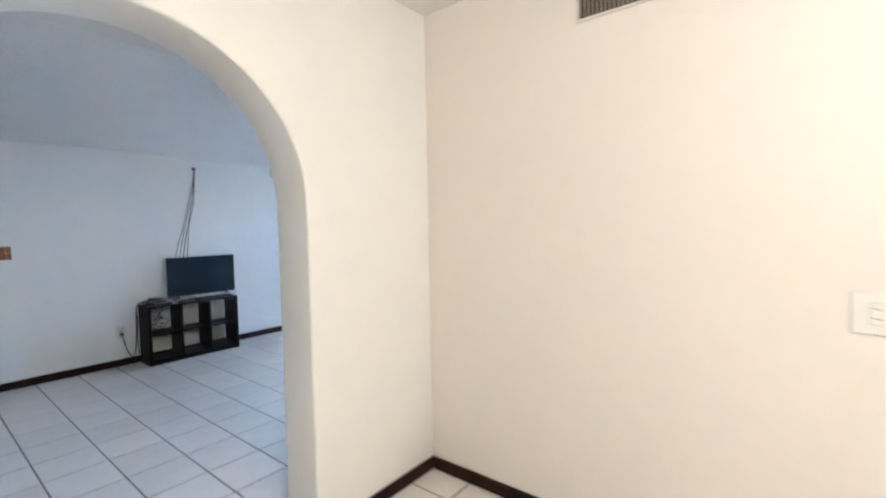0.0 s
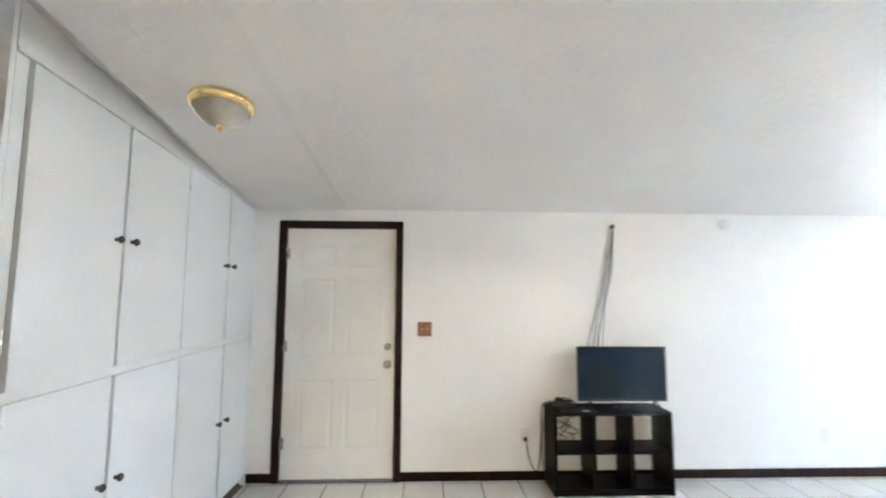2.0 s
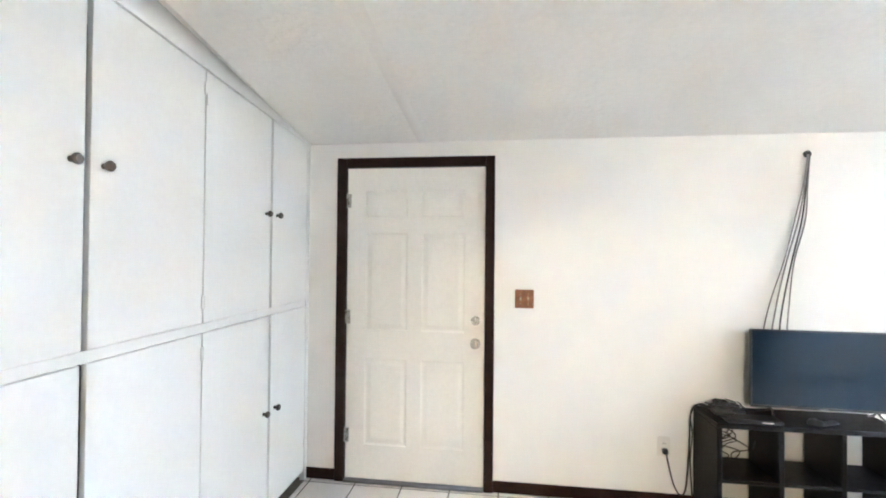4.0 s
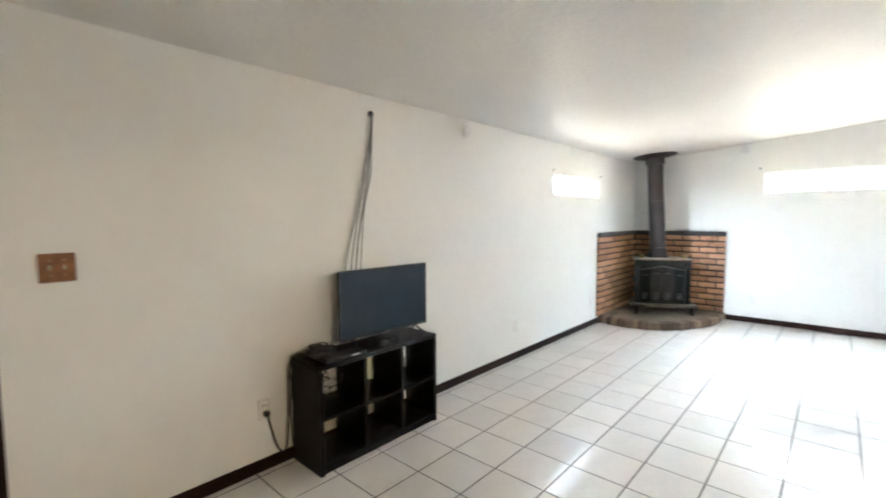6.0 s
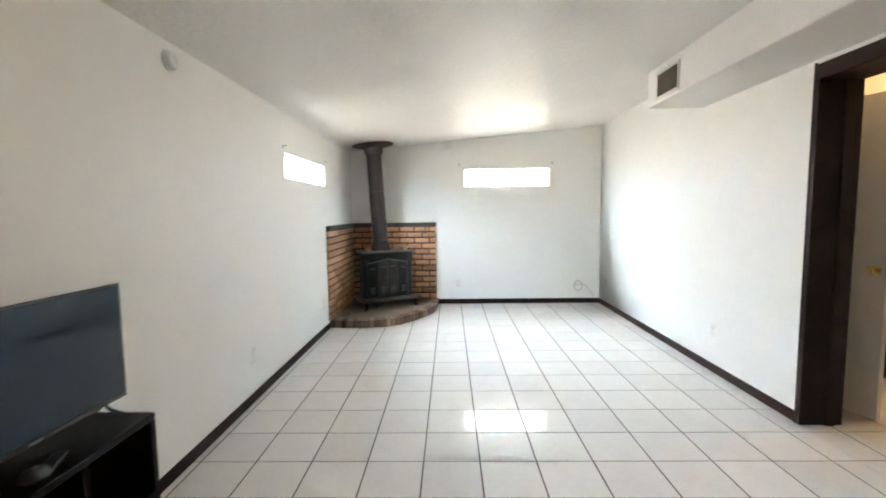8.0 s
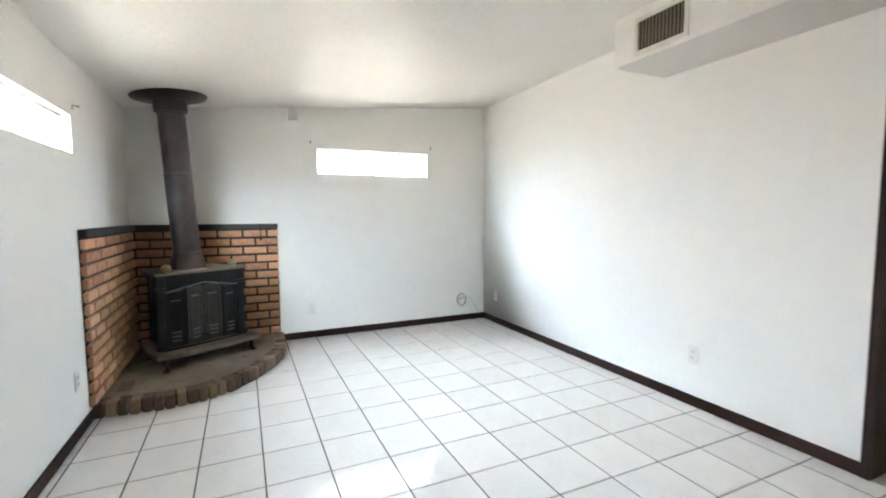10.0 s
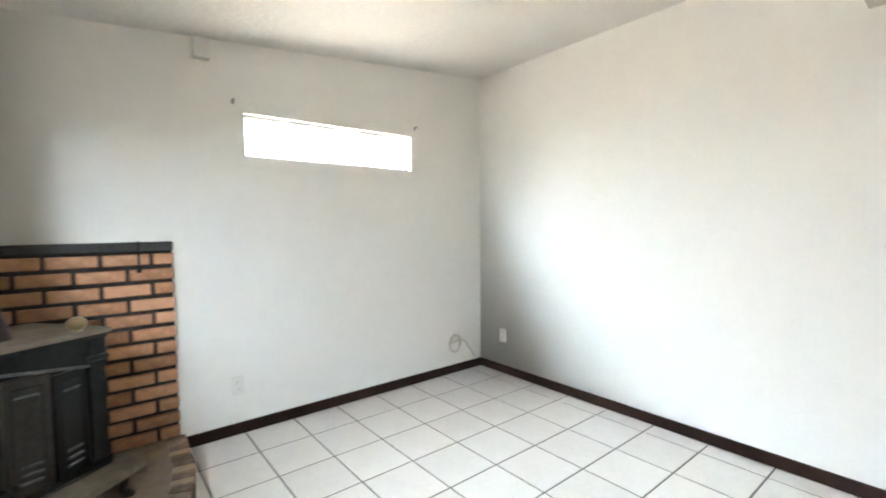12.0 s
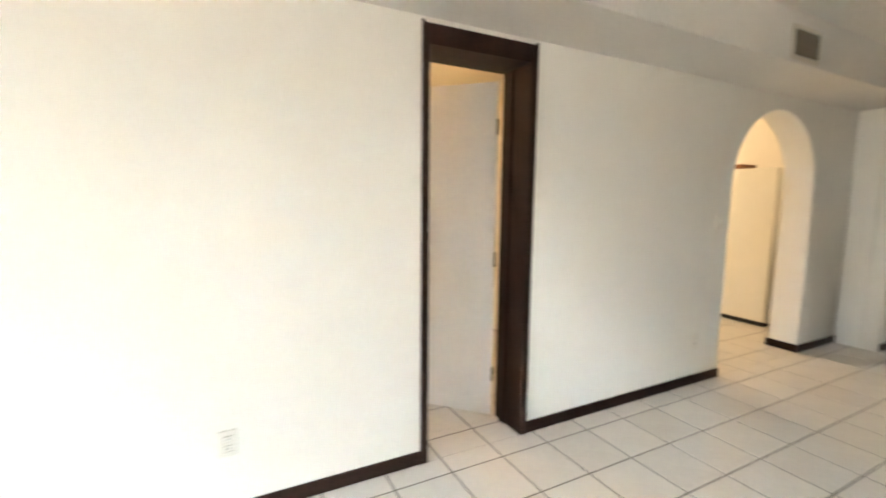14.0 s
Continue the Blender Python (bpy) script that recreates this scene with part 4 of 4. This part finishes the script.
def hearth():
    d = thing("hearth", 7.0, 5.0, 0.0, "raised sooty brick hearth slab with a rounded front", "hearth")
    out = hearth_outline()
    loc = [(x - 7.0, y - 5.0) for x, y in out]
    inner = []
    for i, (x, y) in enumerate(loc):
        a, b = loc[max(i - 1, 0)], loc[min(i + 1, len(loc) - 1)]
        t = Vector((b[0] - a[0], b[1] - a[1])).normalized()
        n = Vector((-t.y, t.x))
        inner.append((x + n.x * 0.035, y + n.y * 0.035))
    inner[0] = (inner[0][0], loc[0][1])
    inner[-1] = (loc[-1][0], inner[-1][1])
    corner = (XE - 0.001 - 7.0, YN - 0.001 - 5.0)
    part("core", prism(inner + [corner], 0.002, 0.082), MORTAR, d, "dark mortar bed")
    # header bricks along the curved edge
    path = [Vector(p) for p in loc]
    total = sum((b - a).length for a, b in zip(path, path[1:]))
    n = int(total / 0.064)
    me = mesh("edge_brick", box(-0.027, -0.004, 0.003, 0.027, 0.095, 0.098, 0.006), HEARTHB)
    s = 0.03
    for k in range(n):
        want, i = (k + 0.5) * total / n, 0
        while i < len(path) - 2 and want > (path[i + 1] - path[i]).length:
            want -= (path[i + 1] - path[i]).length
            i += 1
        dv = (path[i + 1] - path[i]).normalized()
        p = path[i] + dv * want
        o = new("edge_brick", me)
        o.parent = d
        o.matrix_local = pose(p.x, p.y, random.uniform(-0.002, 0.003), 0, 0, math.degrees(math.atan2(dv.y, dv.x)) + random.uniform(-2, 2))
    # flat paving bricks on top
    inside = lambda x, y: all(((bx - ax) * (y - ay) - (by - ay) * (x - ax)) > 0.095 * math.hypot(bx - ax, by - ay) for (ax, ay), (bx, by) in zip(loc, loc[1:]))
    me2 = mesh("paving_brick", box(-0.098, -0.045, 0.070, 0.098, 0.045, 0.096, 0.006), HEARTH)
    for i in range(-9, 5):
        for j in range(-9, 8):
            x, y = i * 0.204 + (0.1 if j % 2 else 0), j * 0.096
            if inside(x - 0.06, y - 0.03) and inside(x + 0.06, y + 0.03) and inside(x - 0.06, y + 0.03) and inside(x + 0.06, y - 0.03) and x < corner[0] - 0.13 and y < corner[1] - 0.08:
                o = new("paving_brick", me2)
                o.parent = d
                o.matrix_local = pose(x, y, random.uniform(-0.002, 0.002), random.uniform(-0.8, 0.8), random.uniform(-0.8, 0.8), random.uniform(-1, 1))
    part("soot_bed", prism([(p[0] * 0.95 + corner[0] * 0.05, p[1] * 0.95 + corner[1] * 0.05) for p in inner] + [corner], 0.0822, 0.0962), HEARTH, d, "sooty mortar between bricks")


random.seed(11)
hearth()


def brick_panel(name, m, length, flip):
    """Thin brick facing on a wall: local x runs from the corner outwards, y into the room."""
    d = tagged(new(name), "orange-brown brick facing with dark joints behind the stove", "brick facing")
    part("mortar_bed", box(0.0, 0.0005, 0.098, length - 0.004, 0.014, BTH - 0.05), MORTAR, d, "dark mortar bed")
    part("cap", box(0.0, 0.0005, BTH - 0.0495, length, 0.045, BTH, 0.004), CAPM, d, "dark wooden cap strip")
    course, blen, h = 0.0803, 0.216, 0.058
    rows = 13
    meshes = {}

    def brick_mesh(w):
        w = round(w, 3)
        if w not in meshes:
            meshes[w] = mesh("brick", box(-w / 2, 0.006, -h / 2, w / 2, 0.036, h / 2, 0.004), BRICKM)
        return meshes[w]

    for r in range(rows):
        z = BTH - 0.055 - 0.009 - h / 2 - r * course
        x = length + (0.0 if (r % 2) == flip else 0.106)
        while x > 0.02:
            x0, x1 = max(x - blen + 0.018, 0.004), min(x, length)
            x -= blen
            if x1 - x0 < 0.035:
                continue
            o = new("brick", brick_mesh(x1 - x0))
            o.parent = d
            o.matrix_local = pose((x0 + x1) / 2, random.uniform(-0.002, 0.002), z + random.uniform(-0.0015, 0.0015), 0, random.uniform(-0.4, 0.4), 0)
    d.matrix_world = m


# local x points away from the corner; mirrored use of the same builder on the two walls
brick_panel("brick_facing", Matrix(((-1, 0, 0, XE - 0.04), (0, -1, 0, YN), (0, 0, 1, 0), (0, 0, 0, 1))), XE - 0.04 - PX0, 0)
brick_panel("brick_facing", Matrix(((0, -1, 0, XE), (-1, 0, 0, YN - 0.0005), (0, 0, 1, 0), (0, 0, 0, 1))) @ Matrix.Diagonal((1, 1, 1, 1)), YN - PY0, 1)


def stove():
    """Cast iron Franklin-style stove set across the corner. Local x along its front, -y out into the room."""
    d = thing("wood_stove", 7.075, 4.935, 0.094, "black cast iron wood stove with four folding doors, dusty", "wood stove", rz=-60.0)
    w = 0.315
    # base shelf with a bowed front
    pts = [(-0.40, 0.05)]
    for i in range(13):
        a = -1 + 2 * i / 12
        pts.append((0.415 * a, -0.205 + 0.045 * abs(a) ** 3))
    pts += [(0.40, 0.05), (0.33, 0.38), (-0.33, 0.38)]
    part("base_shelf", prism(pts, 0.105, 0.135, 0.008), IRONTOP, d, "rusty brown bowed base shelf")
    for x, y in ((-0.33, -0.12), (0.33, -0.12), (-0.27, 0.32), (0.27, 0.32)):
        s = 1 if x > 0 else -1
        leg = tube([(x, y, 0.108), (x + 0.012 * s, y - 0.01, 0.07), (x + 0.006 * s, y - 0.006, 0.03), (x + 0.022 * s, y - 0.018, 0.010)], 0.016, 10)
        join(leg, lathe([(0.0, 0.0), (0.024, 0.0), (0.022, 0.010), (0.0, 0.014)], 12, Matrix.Translation((x + 0.022 * s, y - 0.018, 0.001))))
        part("leg", leg, IRON, d, "curved cast iron leg", True)
    # fire box: sides taper to the back
    body = [(-w, 0.012), (w, 0.012), (w * 0.80, 0.36), (-w * 0.80, 0.36)]
    part("firebox", prism(body, 0.1355, 0.70), IRON, d)
    part("back_plate", box(-0.26, 0.3605, 0.14, 0.26, 0.375, 0.69, 0.003), IRON, d)
    for s in (-1, 1):
        col = box(s * (w + 0.004) - 0.032, -0.030, 0.136, s * (w + 0.004) + 0.032, 0.0115, 0.60, 0.010, 2)
        box(s * (w + 0.004) - 0.040, -0.038, 0.136, s * (w + 0.004) + 0.040, 0.0113, 0.170, 0.006, bm=col)
        part("pilaster", col, IRON, d, "fluted cast pilaster", True)
        cap = box(s * (w + 0.004) - 0.042, -0.042, 0.601, s * (w + 0.004) + 0.042, 0.0113, 0.622, 0.006, 2)
        box(s * (w + 0.004) - 0.036, -0.034, 0.6225, s * (w + 0.004) + 0.036, 0.0113, 0.698, 0.006, bm=cap)
        part("capital", cap, IRON, d, smooth=True)
    # peaked lintel
    bm = bmesh.new()
    fr = [(-0.288, 0.698), (0.288, 0.698), (0.288, 0.575), (0.0, 0.625), (-0.288, 0.575)]
    a = [bm.verts.new((x, -0.022, z)) for x, z in fr]
    b = [bm.verts.new((x, 0.0112, z)) for x, z in fr]
    bm.faces.new(a)
    bm.faces.new(b[::-1])
    for i in range(5):
        bm.faces.new((a[i], a[(i + 1) % 5], b[(i + 1) % 5], b[i]))
    part("lintel", bm, IRON, d, "peaked cast lintel")
    for s in (-1, 1):
        part("lintel_bead", tube([(s * 0.285, -0.024, 0.583), (s * 0.14, -0.025, 0.608), (0.0, -0.025, 0.633)], 0.006), GLINTIRON, d)
    part("sill_bead", tube([(-0.34, -0.045, 0.142), (-0.18, -0.062, 0.142), (0.0, -0.066, 0.142), (0.18, -0.062, 0.142), (0.34, -0.045, 0.142)], 0.009), IRON, d, "rounded sill bead")
    # four folding doors, slightly zigzag
    zig = [(-0.286, -0.004), (-0.145, -0.038), (-0.002, -0.008), (0.143, -0.038), (0.284, -0.004)]
    for i in range(4):
        (xa, ya), (xb, yb) = zig[i], zig[i + 1]
        ww = math.hypot(xb - xa, yb - ya) - 0.006
        top = 0.585 if i in (0, 3) else 0.606
        dr = new("door", mesh("door", box(0.003, -0.010, 0.152, ww, 0.010, top, 0.003), DUSTIRON if i in (1, 2) else IRON))
        dr.parent = d
        dr.matrix_local = pose(xa, ya, 0, 0, 0, math.degrees(math.atan2(yb - ya, xb - xa)))
        dr["label"] = "narrow cast iron door with panel mouldings"
        fr_ = box(0.022, -0.0145, 0.275, 0.029, -0.0102, top - 0.035, 0.0015)
        box(ww - 0.029, -0.0145, 0.275, ww - 0.022, -0.0102, top - 0.035, 0.0015, bm=fr_)
        box(0.022, -0.0145, top - 0.042, ww - 0.022, -0.0102, top - 0.0352, 0.0015, bm=fr_)
        part("moulding", fr_, IRON, dr)
        # bar and louvres take the paler iron that paints their highlights
        part("top_bar", box(0.035, -0.016, top - 0.075, ww - 0.035, -0.0102, top - 0.066, 0.002), GLINTIRON, dr)
        for z in (0.20, 0.232, 0.264):
            part("louvre", box(0.035, -0.020, z - 0.007, ww - 0.035, -0.0102, z + 0.006, 0.004), GLINTIRON, dr, "raised vent louvre")
        if i in (1, 2):
            part("handle", lathe([(0.0, 0.0), (0.006, 0.0), (0.005, 0.018), (0.013, 0.024), (0.012, 0.034), (0.0, 0.038)], 14, Matrix.Translation((ww - 0.02 if i == 1 else 0.02, -0.0105, 0.21)) @ pose(0, 0, 0, 90, 0, 0)), IRON, dr, smooth=True)
    # top plate with moulded edge
    tp = [(-0.365, -0.055), (0.365, -0.055), (0.37, -0.02), (0.30, 0.40), (-0.30, 0.40), (-0.37, -0.02)]
    part("cornice", prism([(x * 0.965, y * 0.9 + 0.004) for x, y in tp], 0.6985, 0.718), IRON, d)
    part("top_plate", prism(tp, 0.7185, 0.738, 0.005), IRONTOP, d, "dusty rust-brown top plate")
    # flue boot from a rounded rectangle to the round pipe
    n = 32
    bm = bmesh.new()
    rings = []
    for t, z in ((0.0, 0.7382), (0.15, 0.765), (0.6, 0.83), (1.0, 0.875)):
        ring = []
        for i in range(n):
            a = 2 * math.pi * i / n
            c, s_ = math.cos(a), math.sin(a)
            p = 4.0
            q = (abs(c) ** p + abs(s_) ** p) ** (-1 / p)
            rx, ry = 0.128 * q, 0.114 * q
            x = (1 - t) * rx * c + t * 0.1025 * c
            y = (1 - t) * ry * s_ + t * 0.1025 * s_
            ring.append(bm.verts.new((-0.016 + x, 0.192 + y, z)))
        rings.append(ring)
    for p, q in zip(rings, rings[1:]):
        for i in range(n):
            bm.faces.new((p[i], p[(i + 1) % n], q[(i + 1) % n], q[i]))
    bm.faces.new(rings[0][::-1])
    bm.faces.new(rings[-1])
    part("flue_boot", bm, PIPEM, d, "dark steel flue boot", True)
    for s in (-1, 1):
        f = lathe([(0.0, 0.738), (0.019, 0.738), (0.016, 0.744)] + [(0.036 * math.sin(a), 0.770 - 0.029 * math.cos(a)) for a in [0.45 + i * 0.26 for i in range(11)]] + [(0.0, 0.799)], 20, Matrix.Translation((s * 0.262, 0.0, 0.0005)))
        part("finial", f, OLDBRASS, d, "tarnished brass ball finial", True)


stove()


def stove_pipe():
    x, y = 7.233, 5.045
    lean = 3.2                       # it leans towards the corner on its way up
    d = thing("stove_pipe", x, y, 0.969, "dark brown steel stove pipe leaning up to the ceiling", "stove pipe")
    d.matrix_world = pose(x, y, 0.969, -lean, 0, 0)
    part("lower_section", lathe([(0.1030, 0.0), (0.1030, 0.645), (0.0985, 0.65)], 40), PIPEM, d, smooth=True)
    part("joint", lathe([(0.1034, 0.640), (0.1090, 0.644), (0.1034, 0.648)], 40), PIPEM, d, "crimped joint ring", True)
    top = (ceil_z(y + 0.068) - 0.969) / math.cos(radians(lean))
    part("upper_section", lathe([(0.1005, 0.648), (0.1005, top - 0.05), (0.10, top - 0.03)], 40), PIPEM, d, smooth=True)
    part("collar", lathe([(0.1045, top - 0.135), (0.120, top - 0.130), (0.124, top - 0.085), (0.121, top - 0.048), (0.1045, top - 0.044)], 40), PIPEM, d, "rolled collar", True)
    fl = lathe([(0.104, -0.046), (0.16, -0.040), (0.272, -0.012), (0.276, -0.004), (0.268, -0.002), (0.104, -0.004)], 48)
    fl.transform(Matrix.Translation((0, 0, top - 0.004)) @ pose(0, 0, 0, lean - 5.2, 0, 0))
    part("ceiling_flange", fl, PIPEM, d, "flat round ceiling flange", True)


stove_pipe()
pk = tagged(new("hanging_poker"), "thin iron hook hanging over the brick facing", "poker")
part("rod", tube([(0, 0.0, 0.02), (0, -0.012, 0.026), (0, -0.014, 0.0), (0, -0.012, -0.11)], 0.005), IRON, pk)
part("tip", box(-0.010, -0.019, -0.135, 0.010, -0.007, -0.108, 0.003), IRON, pk)
pk.matrix_world = pose(XE - 0.040, 4.455, 1.165, 0, 0, -90)


# ---------------------------------------------------------------- bathroom and kitchen things seen through the openings
def sink():
    d = thing("pedestal_sink", 4.30, BAY0 + 0.001, 0.0, "white porcelain pedestal sink under a mirror", "sink")
    bas = lathe([(0.0, 0.66), (0.08, 0.665), (0.16, 0.70), (0.23, 0.77), (0.262, 0.815), (0.27, 0.835), (0.262, 0.845), (0.235, 0.838), (0.19, 0.80), (0.10, 0.745), (0.0, 0.735)], 36)
    bas.transform(Matrix.Translation((0, 0.245, 0.015)) @ Matrix.Diagonal((1.08, 0.88, 1, 1)))
    part("basin", bas, PORC, d, smooth=True)
    part("splash_ledge", box(-0.25, 0.0, 0.79, 0.25, 0.09, 0.856, 0.015, 3), PORC, d, smooth=True)
    ped = lathe([(0.0, 0.001), (0.125, 0.001), (0.125, 0.02), (0.108, 0.05), (0.088, 0.20), (0.082, 0.40), (0.092, 0.58), (0.12, 0.685)], 28)
    ped.transform(Matrix.Translation((0, 0.20, 0)) @ Matrix.Diagonal((1.0, 0.9, 1, 1)))
    part("pedestal", ped, PORC, d, smooth=True)
    f = lathe([(0.0, 0.856), (0.025, 0.856), (0.022, 0.868), (0.013, 0.88), (0.013, 0.93), (0.0, 0.935)], 16, Matrix.Translation((0, 0.05, 0)))
    join(f, tube([(0, 0.05, 0.92), (0, 0.09, 0.935), (0, 0.14, 0.92), (0, 0.15, 0.90)], 0.010))
    part("faucet", f, NICKEL, d, "chrome faucet", True)
    part("stop_valve", lathe([(0.0, 0.0), (0.02, 0.0), (0.018, 0.02), (0.008, 0.025), (0.008, 0.045), (0.0, 0.046)], 14, Matrix.Translation((0.15, 0.0005, 0.56)) @ pose(0, 0, 0, -90, 0, 0)), OLDBRASS, d, "brass stop valve", True)


sink()
# dark casing of the linen closet in the bathroom's east wall
bc = thing("trim_bath_casing", BAX1, 1.08, 0.0, "dark brown stained casing round a bathroom closet opening", "trim", kind="structure")
for a, b in ((-0.392, -0.335), (0.335, 0.392)):
    part("casing", box(-0.020, a, 0.002, -0.0005, b, 2.10, 0.003), DARKWOOD, bc)
part("casing", box(-0.020, -0.3345, 2.043, -0.0005, 0.3345, 2.10, 0.003), DARKWOOD, bc)
mi = thing("bath_mirror", 4.24, BAY0, 1.36, "framed mirror hung on the bathroom wall", "mirror")
part("glass", box(-0.21, 0.004, 0.02, 0.21, 0.010, 0.52), MIRROR, mi, "silvered glass")
fr = box(-0.235, 0.0005, 0.0, 0.235, 0.016, 0.022, 0.003)
box(-0.235, 0.0005, 0.518, 0.235, 0.016, 0.54, 0.003, bm=fr)
box(-0.235, 0.0005, 0.0225, -0.212, 0.016, 0.5175, 0.003, bm=fr)
box(0.212, 0.0005, 0.0225, 0.235, 0.016, 0.5175, 0.003, bm=fr)
part("frame", fr, GOLDFR, mi, "thin gilt frame")
vl = thing("vanity_lamp", 4.25, BAY0, 1.96, "brass wall lamp with a lit round globe above the mirror", "wall lamp")
part("back_plate", box(-0.10, 0.0005, -0.04, 0.10, 0.018, 0.04, 0.005), BRASS, vl)
part("arm", tube([(0, 0.018, 0), (0, 0.10, 0.0), (0, 0.14, -0.02)], 0.008), BRASS, vl)
part("globe", lathe([(0.055 * math.sin(math.pi * i / 12), -0.055 * math.cos(math.pi * i / 12)) for i in range(13)], 20, Matrix.Translation((0, 0.19, -0.03))), glow("lit_globe", (1.0, 0.64, 0.29), 165.0), vl, "lit frosted globe", True)

fg = thing("refrigerator", -0.66, 1.02, 0.0, "plain white refrigerator standing against the kitchen wall", "refrigerator")
part("cabinet", box(-0.36, -0.38, 0.04, 0.285, 0.37, 1.72, 0.012, 2), FRIDGE, fg)
part("door", box(0.29, -0.378, 0.055, 0.345, 0.368, 1.715, 0.012, 2), FRIDGE, fg)
part("toe_grille", box(0.20, -0.36, 0.003, 0.30, 0.35, 0.05), SLOT, fg, "black toe grille")
wt = thing("wooden_tray", -0.52, 0.83, 1.721, "dark brown wooden tray lying on the refrigerator", "tray")
tr = box(-0.14, -0.16, 0.0, 0.14, 0.16, 0.012, 0.003)
box(-0.14, -0.16, 0.0125, 0.14, -0.145, 0.05, 0.003, bm=tr)
box(-0.14, 0.145, 0.0125, 0.14, 0.16, 0.05, 0.003, bm=tr)
box(-0.14, -0.1445, 0.0125, -0.125, 0.1445, 0.05, 0.003, bm=tr)
box(0.125, -0.1445, 0.0125, 0.14, 0.1445, 0.05, 0.003, bm=tr)
part("tray_body", tr, BROWNPLATE, wt)


# ---------------------------------------------------------------- floor: grout bed and tiles
structure_floor = tagged(part("floor", box(-1.9, -1.7, -0.16, XE + 0.19, YN + 0.19, -0.0016), GROUT), "glossy cream floor tiles with dark grout joints", "floor", kind="structure")
J = 0.0036
rest = bmesh.new()
tile_meshes = {}


def x_line(i):
    return 3.878 + 0.3058 * i if i < 1 else 4.186 + 0.3145 * (i - 1)


def y_line(j):
    return 3.345 + (0.303 if j > 3 else 0.316) * (j - 3)


def clip_tiles(x0, x1, y0, y1, own):
    for i in range(-20, 14):
        for j in range(-14, 12):
            a0, a1 = max(x_line(i) + J, x0), min(x_line(i + 1) - J, x1)
            b0, b1 = max(y_line(j) + J, y0), min(y_line(j + 1) - J, y1)
            if a1 - a0 < 0.012 or b1 - b0 < 0.012:
                continue
            if own:
                cx, cy = (a0 + a1) / 2, (b0 + b1) / 2
                key = (round(a1 - a0, 3), round(b1 - b0, 3))
                if key not in tile_meshes:
                    tile_meshes[key] = mesh("tile", box(-key[0] / 2, -key[1] / 2, -0.006, key[0] / 2, key[1] / 2, 0.0, 0.0022), TILE)
                me = tile_meshes[key]
                o = new("tile", me)
                o.parent = structure_floor
                o.matrix_local = pose(cx, cy, 0.0004 * random.random(), random.uniform(-0.10, 0.10), random.uniform(-0.10, 0.10), 0)
            else:
                z = 0.0004 * random.random()
                vs = [rest.verts.new(c) for c in ((a0, b0, -0.006), (a1, b0, -0.006), (a1, b1, -0.006), (a0, b1, -0.006), (a0 + 0.002, b0 + 0.002, z), (a1 - 0.002, b0 + 0.002, z), (a1 - 0.002, b1 - 0.002, z), (a0 + 0.002, b1 - 0.002, z))]
                for f in ((4, 5, 6, 7), (0, 1, 5, 4), (1, 2, 6, 5), (2, 3, 7, 6), (3, 0, 4, 7)):
                    rest.faces.new([vs[k] for k in f])


random.seed(21)
clip_tiles(-0.44, 7.33, YS, YN, True)
clip_tiles(7.331, XE, YS, YN, False)
clip_tiles(-1.75, -0.441, 2.15, 3.30, False)
clip_tiles(KX0, KX1, KY0, YH - 0.0, False)
clip_tiles(ARX - ARR, ARX + ARR, YH, YS, False)
clip_tiles(BAX0, BAX1, BAY0, YH, False)
clip_tiles(BX0, BX1, YH, YS, False)
rt = part("tile_field", rest, TILE, structure_floor)
rt["kind"] = "stuff"
